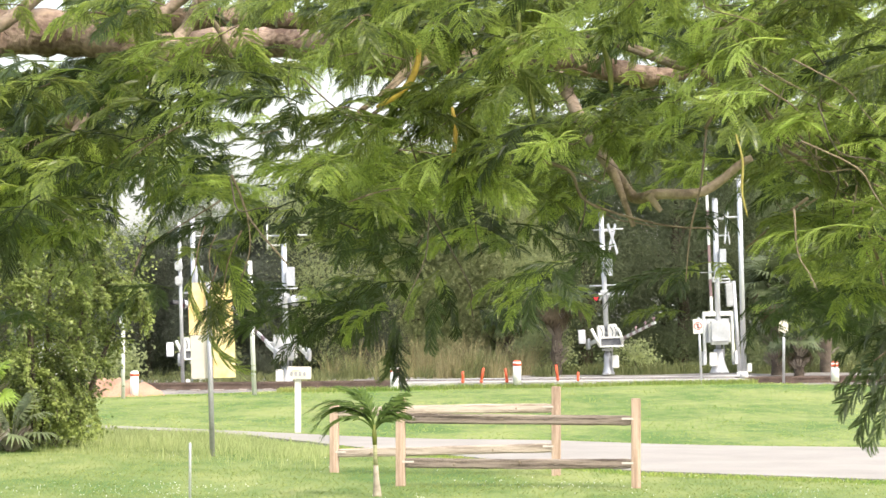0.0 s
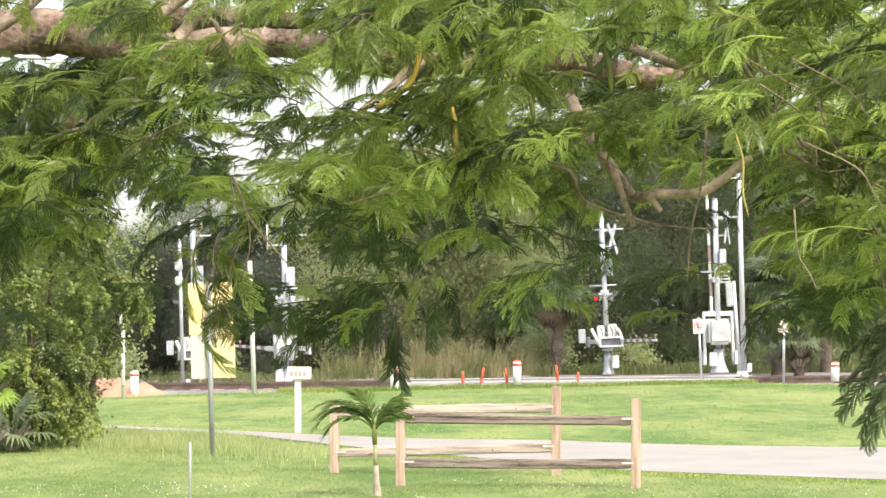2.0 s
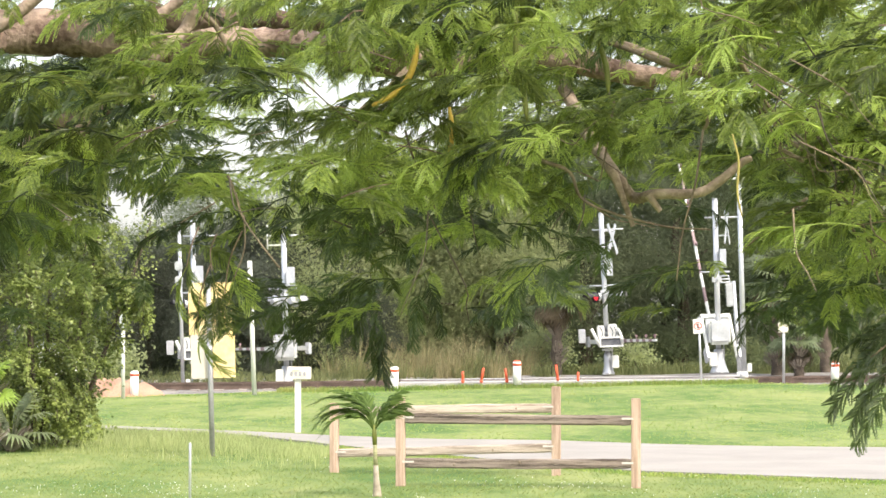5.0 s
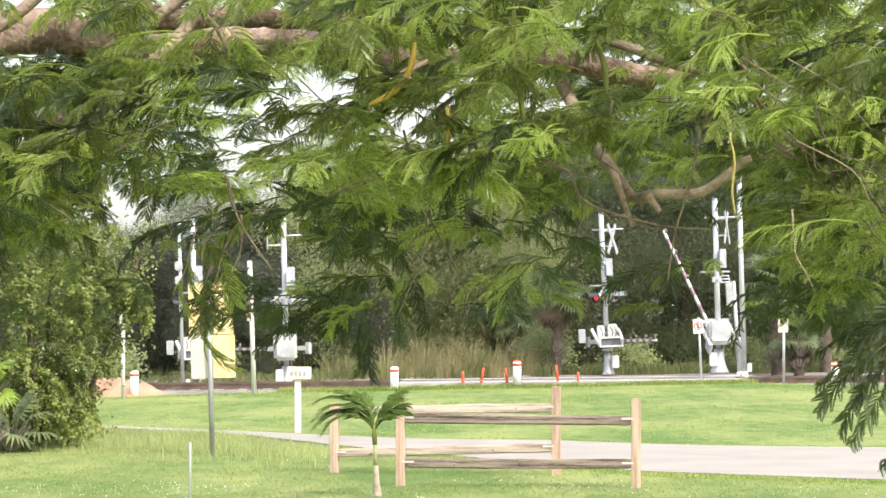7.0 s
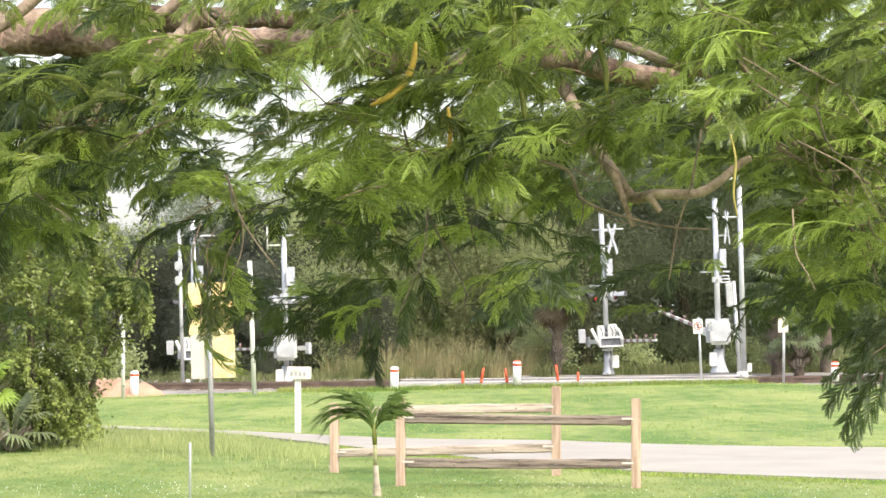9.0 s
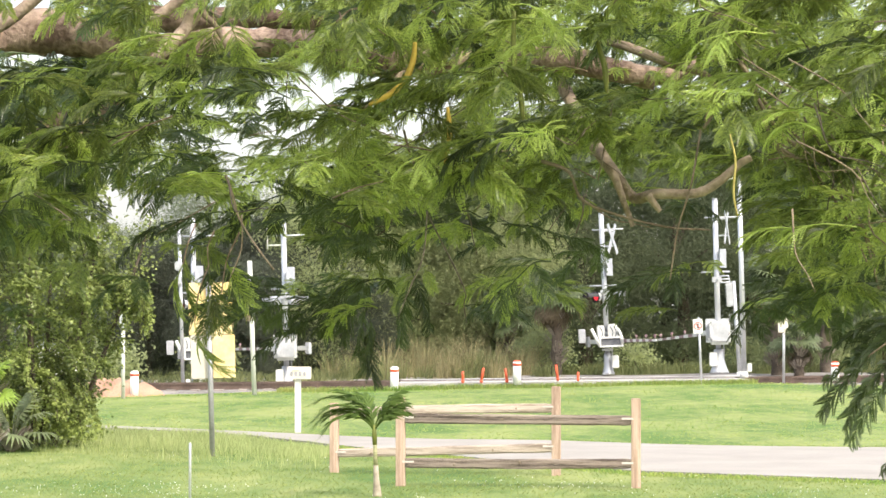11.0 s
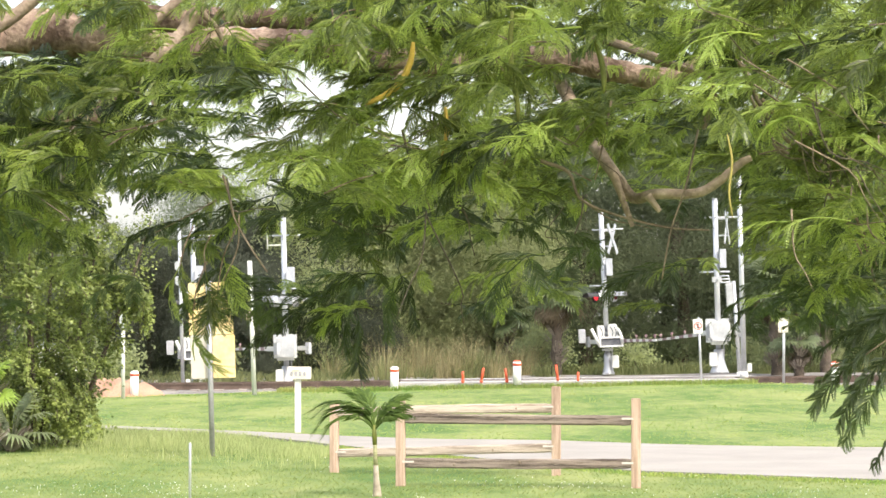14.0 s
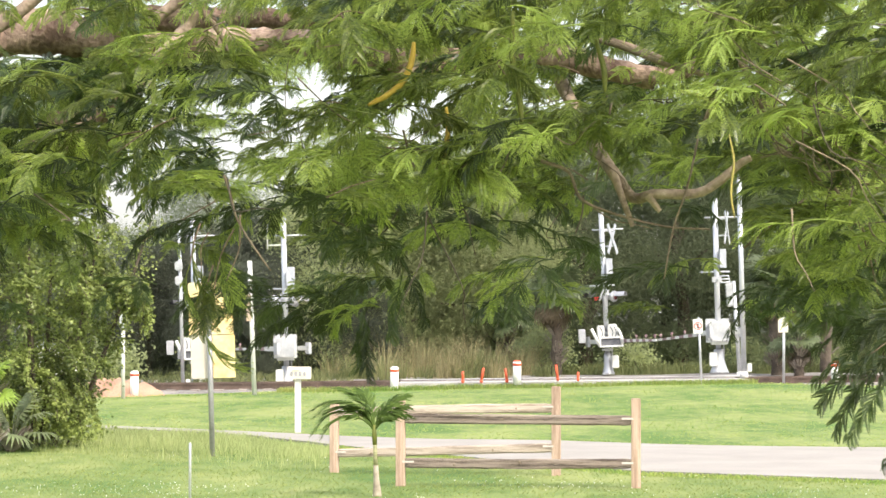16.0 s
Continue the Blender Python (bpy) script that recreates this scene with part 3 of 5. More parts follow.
def mailbox(at):
    s = thing("mailbox", at, "cream mailbox on a white timber post by the road", "mailbox")
    part("post", Geo().box((0, 0, 0.42), (0.1, 0.1, 1.0)), WHITE, s, bevel=0.008)
    g = Geo()
    ring = [(-0.09, 0), (0.09, 0)] + [(0.09 * math.cos(math.pi * i / 8), 0.11 + 0.09 * math.sin(math.pi * i / 8)) for i in range(9)]
    k = len(ring)
    for x in (-0.16, 0.2):
        g.v += [(x, y, 0.88 + z) for y, z in ring]
    for j in range(k):
        j2 = (j + 1) % k
        g.f.append((j, j2, k + j2, k + j))
    g.f += [tuple(range(k - 1, -1, -1)), tuple(range(k, 2 * k))]
    g.soft, g.slot = [False] * len(g.f), [0] * len(g.f)
    body = part("body", g, CREAM, s)
    part("door", Geo().box((0.205, 0, 0.98), (0.015, 0.17, 0.19)), CREAM, body, bevel=0.004)
    part("flag", Geo().box((-0.02, -0.1, 1.04), (0.14, 0.008, 0.03)), CREAM, body, "folded flag")
    for i in range(4):
        part("bar", Geo().box((-0.10 + 0.07 * i, -0.0935, 0.965), (0.045, 0.004, 0.07)), GALV, body, "grey lettering bar")


mailbox((-2.342, 40.600, -0.021))
stake = thing("survey_stake", (-2.210, 22.0, 0), "thin white survey stake standing in the lawn", "stake")
part("rod", Geo().tube([(0, 0, -0.1), (0, 0, 0.635), (0, 0, 0.645)], [0.0125, 0.0125, 0.007], 8), ALU, stake)

def equipment_case(at):
    s = thing("equipment_case", at, "white metal railway equipment case behind the shrub", "cabinet")
    part("body", Geo().box((0, 0, 0.62), (0.9, 0.9, 1.24)), WHITE, s, bevel=0.02)
    part("roof", Geo().box((0, 0, 1.27), (1.0, 1.0, 0.08)), ALU, s, bevel=0.02)
    door = part("door", Geo().box((-0.05, -0.46, 0.62), (0.7, 0.02, 1.1)), WHITE, s, bevel=0.008)
    part("handle", Geo().box((0.2, -0.48, 0.65), (0.03, 0.03, 0.2)), GALV, door)
    part("plinth", Geo().box((0, 0, -0.05), (1.0, 1.0, 0.16)), PAVING, s)


equipment_case((-8.789, 57, 0.1))

# dirt mound left of the track
g = Geo()
rng = random.Random(8)
for j in range(13):
    for i in range(25):
        u, v = i / 24 * 2 - 1, j / 12 * 2 - 1
        r = max(0, 1 - u * u - v * v)
        g.v.append((u * 1.25, v * 1.4, 0.42 * r ** 0.8 * (1 + 0.3 * rng.uniform(-1, 1)) - 0.04 + 0.15 * r * noise.noise((u * 4, v * 4, 2))))
for j in range(12):
    for i in range(24):
        g.f.append((j * 25 + i, j * 25 + i + 1, j * 25 + i + 26, j * 25 + i + 25))
g.soft, g.slot = [True] * len(g.f), [0] * len(g.f)
solid("dirt_mound", g, DIRT, "heap of reddish brown dirt beside the track", "dirt heap", m=pose(-7.898, 61, 0.053))


# ---- grass as blades ----
def blades(count, rng, place, tall, wide, droop=0.35):
    """place(rng) gives x, y or None. Each blade is two quads, bent over."""
    g = Geo()
    made = 0
    while made < count:
        p = place(rng)
        if p is None:
            continue
        made += 1
        x, y = p
        z = height(x, y) - 0.01
        h, w, a = tall * rng.uniform(0.45, 1.25), wide * rng.uniform(0.7, 1.3), rng.uniform(0, math.tau)
        b = rng.uniform(0, math.tau)
        dx, dy = math.cos(a) * w / 2, math.sin(a) * w / 2
        ox, oy = math.cos(b) * h * droop, math.sin(b) * h * droop
        k = len(g.v)
        g.v += [(x - dx, y - dy, z), (x + dx, y + dy, z), (x + dx * 0.8 + ox * 0.35, y + dy * 0.8 + oy * 0.35, z + h * 0.6), (x - dx * 0.8 + ox * 0.35, y - dy * 0.8 + oy * 0.35, z + h * 0.6),
                (x + ox, y + oy, z + h)]
        g.f += [(k, k + 1, k + 2, k + 3), (k + 3, k + 2, k + 4)]
        g.soft += [False, False]
        g.slot += [0, 0]
    return g


def on_road(x, y):
    return near_edge(x) - 0.05 < y < far_edge(x) + 0.05 and y > near_edge(x)


def lawn_spot(y0, y1, side=0.19):
    def spot(r):
        y = r.uniform(y0, y1)
        x = r.uniform(-side, side) * y
        if on_road(x, y) or noise.noise((x * 0.6, y * 0.6, 4)) < r.uniform(-0.9, 0.1):
            return None
        return x, y
    return spot


solid("lawn_grass", blades(42000, random.Random(1), lawn_spot(22.5, 36), 0.032, 0.008, 1.5), BLADE, "short uneven green lawn grass", "grass", "stuff")


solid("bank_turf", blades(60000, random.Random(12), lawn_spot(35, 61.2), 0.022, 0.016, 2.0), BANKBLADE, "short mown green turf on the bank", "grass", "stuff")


def fringe(r):
    """The crest of the bank and the road's edges, where the turf is longer."""
    pick = r.random()
    y = r.uniform(59.4, 61.4)
    x = r.uniform(-0.19, 0.19) * y
    if pick < 0.25:
        y = r.uniform(42, 60)
        x = r.uniform(-0.19, 0.19) * y
        if y < far_edge(x) + 0.3 or noise.noise((x * 0.9, y * 0.35, 6)) < r.uniform(0.05, 0.3):
            return None
    if pick > 0.45:
        x = r.uniform(-9, 9)
        y = far_edge(x) + abs(r.gauss(0.1, 0.25))
    if pick > 0.75:
        x = r.uniform(-1.5, 6)
        y = near_edge(x) - abs(r.gauss(0.1, 0.25))
    return x, y


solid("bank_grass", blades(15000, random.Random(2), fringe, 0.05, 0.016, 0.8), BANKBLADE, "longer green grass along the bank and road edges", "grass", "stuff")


def crest(r):
    x = r.uniform(-4, 7.6)
    return x, 61.1 - abs(r.gauss(0, 0.25))


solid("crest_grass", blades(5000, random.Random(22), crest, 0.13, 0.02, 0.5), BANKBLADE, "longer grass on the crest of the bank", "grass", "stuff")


def verge(r):
    x = r.uniform(-8, -1.5)
    y = near_edge(x) - 1.9 - abs(r.gauss(0, 2.0))
    return (x, y) if -0.19 * y < x and r.random() < 1.35 - step(-4.2, -1.5, x) else None


solid("verge_grass", blades(20000, random.Random(3), verge, 0.17, 0.008), VERGE, "tall seeding grass along the road verge", "grass", "stuff")
g = Geo()
rng = random.Random(4)
for i in range(1200):
    y = rng.uniform(23.0, 26.5) if i % 3 else rng.uniform(23.2, 33)
    x = rng.uniform(-0.18, 0.18) * y
    if on_road(x, y) or noise.noise((x * 0.5, y * 0.5, 9)) < rng.uniform(-0.1, 0.35):
        continue
    z, r = height(x, y) + rng.uniform(0.03, 0.08), rng.uniform(0.0025, 0.0056)
    g.tube([(x, y, z - r), (x, y, z), (x, y, z + r)], [r * 0.5, r, r * 0.4], 5)
solid("clover_flowers", g, PETAL, "small white clover flowers scattered in the lawn", "flowers", "stuff")


def tufts(rng, spots, per, tall, wide):
    """Clumps of long blades that arch outwards."""
    g = Geo()
    for x, y, k in spots:
        z = height(x, y) - 0.02
        for _ in range(per):
            a = rng.uniform(0, math.tau)
            h = tall * k * rng.uniform(0.35, 1.2)
            out, w = h * rng.uniform(0.02, 0.75) * rng.choice((0.6, 1.0, 1.5)), wide * rng.uniform(0.6, 1.3)
            b = Vector((x + math.cos(a) * 0.3 * rng.random(), y + math.sin(a) * 0.3 * rng.random(), z))
            d = Vector((math.cos(a), math.sin(a), 0))
            sd_ = Vector((math.cos(a * 3), math.sin(a * 3), 0)) * w / 2
            m1 = b + d * out * 0.25 + Vector((0, 0, h * 0.6))
            m2 = b + d * out * 0.65 + Vector((0, 0, h * 0.93))
            tip = b + d * out + Vector((0, 0, h * rng.uniform(0.8, 1.05)))
            g.face([b - sd_, b + sd_, m1 + sd_ * 0.9, m1 - sd_ * 0.9])
            g.face([m1 - sd_ * 0.9, m1 + sd_ * 0.9, m2 + sd_ * 0.5, m2 - sd_ * 0.5])
            g.face([m2 - sd_ * 0.5, m2 + sd_ * 0.5, tip])
    return g


grng = random.Random(6)
spots = [(grng.choice((-2.6, -1.3, -0.7, -0.1, 0.3, 0.9, 1.6, 2.3)) + grng.gauss(0, 0.4), grng.uniform(70.8, 75), grng.choice((0.22, 0.35, 0.5, 0.65, 0.95))) for _ in range(46)]
solid("tall_dry_grass", tufts(grng, spots, 70, 1.3, 0.014), STRAW, "clumps of tall straw coloured grass behind the track", "grass", "stuff")
spots = [(grng.uniform(-3.4, 4.2), grng.uniform(70, 75.5), grng.uniform(0.25, 0.7)) for _ in range(46)]
spots += [(grng.uniform(-12, -3), grng.uniform(69, 75), grng.uniform(0.15, 0.42)) for _ in range(50)]
spots += [(grng.uniform(4, 16), grng.uniform(72.8, 75.5), grng.uniform(0.15, 0.42)) for _ in range(90)]
solid("tall_green_grass", tufts(grng, spots, 80, 1.2, 0.018), REED, "clumps of rough green grass behind the track", "grass", "stuff")


def rough_spot(r):
    x, y = r.uniform(-16, 16), r.uniform(68.5, 79)
    if y < 72.8 and x > -2.5:
        return None
    return (x, y) if noise.noise((x * 0.5, y * 0.3, 7)) > r.uniform(-0.7, 0.2) else None


solid("rough_grass", blades(12000, random.Random(7), rough_spot, 0.3, 0.045, 0.5), REED, "rough green and dry grass behind the track", "grass", "stuff")


# ---- trees and shrubs ----
def leaf_clumps(g, rng, centres, per, spread, size, hang=0.0, slim=0.42, loose=0.55):
    """Clouds of small folded leaves round the given centres."""
    for c in centres:
        for _ in range(per):
            p = Vector(c) + Vector((rng.gauss(0, 1), rng.gauss(0, 1), rng.gauss(0, 0.75))) * spread
            n = (Vector((rng.gauss(0, 1), rng.gauss(0, 1), rng.gauss(0, 1))) * loose + sun_way).normalized()
            d = n.cross(Vector((rng.uniform(-1, 1), rng.uniform(-1, 1), rng.uniform(-0.6, 0.6)))).normalized()
            if d.z > 0 and rng.random() < hang + 0.4:
                d = -d
            s = n.cross(d)
            a = size * rng.uniform(0.6, 1.3)
            b = a * slim
            if slim < 0.4:
                g.face([p - s * b, p + s * b, p + d * a])
            else:
                g.face([p, p + d * a * 0.5 + s * b, p + d * a, p + d * a * 0.5 - s * b])


def make_tree(rng, h, w, clumps, per, size, bare=0.18, slim=0.42):
    """Trunk with limbs (first mesh) and a crown of leaves (second)."""
    t, c = Geo(), Geo()
    top = Vector((rng.uniform(-0.3, 0.3), 0, h * 0.72))
    line = smooth_path([(0, 0, -0.2), (rng.uniform(-0.15, 0.15), 0, h * 0.25), (rng.uniform(-0.3, 0.3), 0.1, h * 0.5), top])
    t.tube(line, taper(0.03 * h, 0.008 * h, len(line)), 8)
    ends = []
    for i in range(11):
        f = rng.uniform(0.25, 0.95)
        s = line[int(f * (len(line) - 1))]
        a = rng.uniform(0, math.tau)
        reach = w * 0.5 * rng.uniform(0.5, 1.0) * (1.15 - 0.5 * f)
        e = s + Vector((math.cos(a) * reach, math.sin(a) * reach, h * rng.uniform(0.05, 0.25)))
        limb = smooth_path([s, (s + e) / 2 + Vector((0, 0, 0.06 * h)), e], 3)
        t.tube(limb, taper(0.010 * h, 0.003 * h, len(limb)), 6)
        ends += [limb[-1], limb[len(limb) // 2]]
    centres = list(ends)
    while len(centres) < clumps:
        z = rng.uniform(bare, 1.0)
        half = w * 0.5 * math.sqrt(max(0.05, 1 - ((z - 0.5) / 0.56) ** 2))
        a, r = rng.uniform(0, math.tau), half * math.sqrt(rng.uniform(0.25, 1))
        centres.append((math.cos(a) * r, math.sin(a) * r, z * h))
    leaf_clumps(c, rng, centres, per, 0.065 * w + 0.1, size, 0.3, slim, 0.6)
    return t, c


def plant_trees(kind_name, label, group, leaf, seeds, h, w, clumps, per, size, spots, bare=0.1, slim=0.42):
    made = []
    for s in seeds:
        t, c = make_tree(random.Random(s), h, w, clumps, per, size, bare, slim)
        made.append((t.mesh("trunk", DARKBARK), c.mesh("crown", leaf)))
    for i, (x, y, sc, turn) in enumerate(spots):
        o = thing(kind_name, (x, y, height(x, y)), label, "tree", group, turn)
        o.scale = (sc, sc, sc)
        t, c = made[i % len(made)]
        part("trunk", t, DARKBARK, o)
        part("crown", c, leaf, o)


rng = random.Random(21)
spots = []
for i in range(15):
    x = -17 + 2.45 * i + rng.uniform(-0.6, 0.6)
    y = 84 + rng.uniform(-2, 3)
    low = 0.60 if -13.4 < x < -7.8 else 0.80 if x < 2.5 else 1.0
    spots.append((x, y, low * rng.uniform(0.92, 1.06), rng.uniform(0, 360)))
plant_trees("broadleaf_tree", "dense dark green broadleaf tree behind the railway", "trees behind the railway", WOODS, (1, 2, 3), 8.2, 5.0, 150, 600, 0.078, spots, 0.02, 0.27)
spots = [(x + rng.uniform(-0.5, 0.5), 79 + rng.uniform(-1, 1), s, rng.uniform(0, 360)) for x, s in ((-2.9, 1.15), (-1.7, 1.3), (-0.4, 1.2), (0.9, 1.3), (2.1, 1.0), (13.5, 1.1))]
plant_trees("scrub_tree", "grey green scrubby tree with fine leaves", "scrub trees behind the railway", OLIVE, (11, 12), 5.2, 4.0, 120, 370, 0.10, spots, 0.06, 0.2)
# trees in the darkened leaf, standing for shaded woods
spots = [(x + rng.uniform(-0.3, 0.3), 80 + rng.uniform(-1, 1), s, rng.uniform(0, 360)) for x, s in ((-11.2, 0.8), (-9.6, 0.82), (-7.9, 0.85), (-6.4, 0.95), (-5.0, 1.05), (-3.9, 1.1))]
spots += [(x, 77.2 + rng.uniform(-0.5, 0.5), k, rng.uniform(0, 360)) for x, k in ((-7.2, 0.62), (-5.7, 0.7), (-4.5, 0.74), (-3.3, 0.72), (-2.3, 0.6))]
plant_trees("dark_tree", "fine leaved tree behind the railway, shade put into its dark leaves", "dark trees behind the railway", SHADEWOODS, (15, 16), 5.2, 3.4, 110, 440, 0.085, spots, 0.04, 0.25)
# far woods in the paled leaf, so haze shows between nearer crowns
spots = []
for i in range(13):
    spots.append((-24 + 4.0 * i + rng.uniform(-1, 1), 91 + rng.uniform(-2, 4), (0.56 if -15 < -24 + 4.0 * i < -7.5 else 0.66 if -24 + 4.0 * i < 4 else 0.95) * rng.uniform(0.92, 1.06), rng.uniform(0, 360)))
plant_trees("background_tree", "tall tree in the far woods, paled to stand for haze", "far woods", HAZYWOODS, (31, 32), 9.5, 6.2, 110, 110, 0.3, spots, 0.0, 0.28)
spots = [(x, 74.5 + rng.uniform(-1, 2), rng.uniform(0.6, 1.25), rng.uniform(0, 360)) for x in (-11, -9.6, -6.9, 1.2, 2.9, 5.9, 9.2, 10.6, 12)]
plant_trees("low_shrub", "low rough green shrub at the edge of the woods", "shrubs at the wood's edge", OLIVE, (41, 42), 1.3, 1.7, 34, 46, 0.10, spots, 0.05)


def fan(rng, r, blades_n, spread=250):
    """A palm fan in its own space: stalk at the origin, opening along +x."""
    g = Geo()
    for i in range(blades_n):
        a = radians(-spread / 2 + spread * i / (blades_n - 1)) + rng.uniform(-0.03, 0.03)
        l = r * (0.75 + 0.25 * math.cos(a * 0.6)) * rng.uniform(0.9, 1.05)
        d, s = Vector((math.cos(a), math.sin(a), 0)), Vector((-math.sin(a), math.cos(a), 0))
        w = r * 0.055
        mid, tip = d * l * 0.62, d * l + Vector((0, 0, -0.28 * r * rng.uniform(0.5, 1.3)))
        k = len(g.v)
        g.v += [tuple(s * -w * 0.3), tuple(s * w * 0.3), tuple(mid + s * w), tuple(mid - s * w), tuple(tip)]
        g.f += [(k, k + 1, k + 2, k + 3), (k + 3, k + 2, k + 4)]
        g.soft += [False, False]
        g.slot += [0, 0]
    return g


def fan_palm(at, h, r, fans, leaf, label, seed, dead=0, trunk_r=0.16):
    rng = random.Random(seed)
    o = thing("fan_palm", at, label, "palm tree", "fan palms")
    g = Geo()
    n = 14
    g.tube([(0.03 * rng.uniform(-1, 1), 0, h * i / n - 0.1) for i in range(n + 1)], [trunk_r * (1 + 0.2 * rng.uniform(-1, 1)) for _ in range(n + 1)], 10, 0.12, rng)
    part("trunk", g, DARKBARK, o)
    for i in range(46 if dead > 12 else 26):
        a, z = rng.uniform(0, math.tau), h * rng.uniform(0.1, 1.0)
        d = Vector((math.cos(a), math.sin(a), 0.9))
        s = Vector((-math.sin(a), math.cos(a), 0)) * 0.05
        b = Vector((math.cos(a) * trunk_r, math.sin(a) * trunk_r, z))
        g = Geo()
        for k in (-1, 1):
            g.face([b, b + s * k, b + s * k * 1.6 + d * 0.2, b + s * k * 0.5 + d * 0.24])
        part("leaf_boot", g, BOOT, o, "split stub of an old frond")
    shapes = [fan(rng, r, 20).mesh("fan", leaf) for _ in range(3)]
    old = [fan(rng, r * 0.9, 16, 200).mesh("fan", DEADLEAF) for _ in range(2)]
    for i in range(fans + dead):
        gone = i >= fans
        a = rng.uniform(0, 360)
        up = rng.uniform(-35, 75) if not gone else rng.uniform(-82, -30)
        st = r * rng.uniform(0.7, 1.1)
        m = pose(0, 0, h) @ pose(0, 0, 0, 0, 0, a) @ pose(0, 0, 0, 0, -up, 0)
        end = m @ Vector((st, 0, 0))
        f = part("frond", Geo().tube([(0, 0, h), end], 0.018, 5), leaf if not gone else DEADLEAF, o)
        part("fan", old[i % 2] if gone else shapes[i % 3], leaf, f, m=m @ pose(st, 0, 0, rng.uniform(-40, 40), rng.uniform(0, 35), 0))
    return o


fan_palm((3.296, 73.000, 0.322), 2.35, 0.6, 44, PALMGREY, "cabbage palm with grey green fans and a shaggy trunk", 51, 14, 0.15)
fan_palm((9.440, 71.000, 0.357), 2.55, 0.66, 40, PALMGREY, "cabbage palm with a skirt of hanging dead fronds", 52, 26, 0.2)
fan_palm((11.100, 73.000, 0.404), 2.7, 0.66, 34, PALMGREY, "cabbage palm among the dark trees", 53, 12, 0.18)
fan_palm((9.830, 69.500, 0.300), 1.05, 0.5, 14, PALMGREY, "short cabbage palm with a pale shaggy trunk", 57, 4, 0.13)
fan_palm((2.007, 77.000, 0.252), 1.9, 0.6, 22, PALMGREY, "low cabbage palm among the scrub", 54, 2, 0.17)
fan_palm((-5.969, 33.000, -0.043), 0.9, 0.28, 8, BRIGHTPALM, "young bright green palm beside the shrub", 55, 0, 0.05)
fan_palm((-5.830, 34.000, -0.002), 0.15, 0.4, 9, WOODS, "low dark palmetto at the foot of the shrub", 56, 0, 0.06)


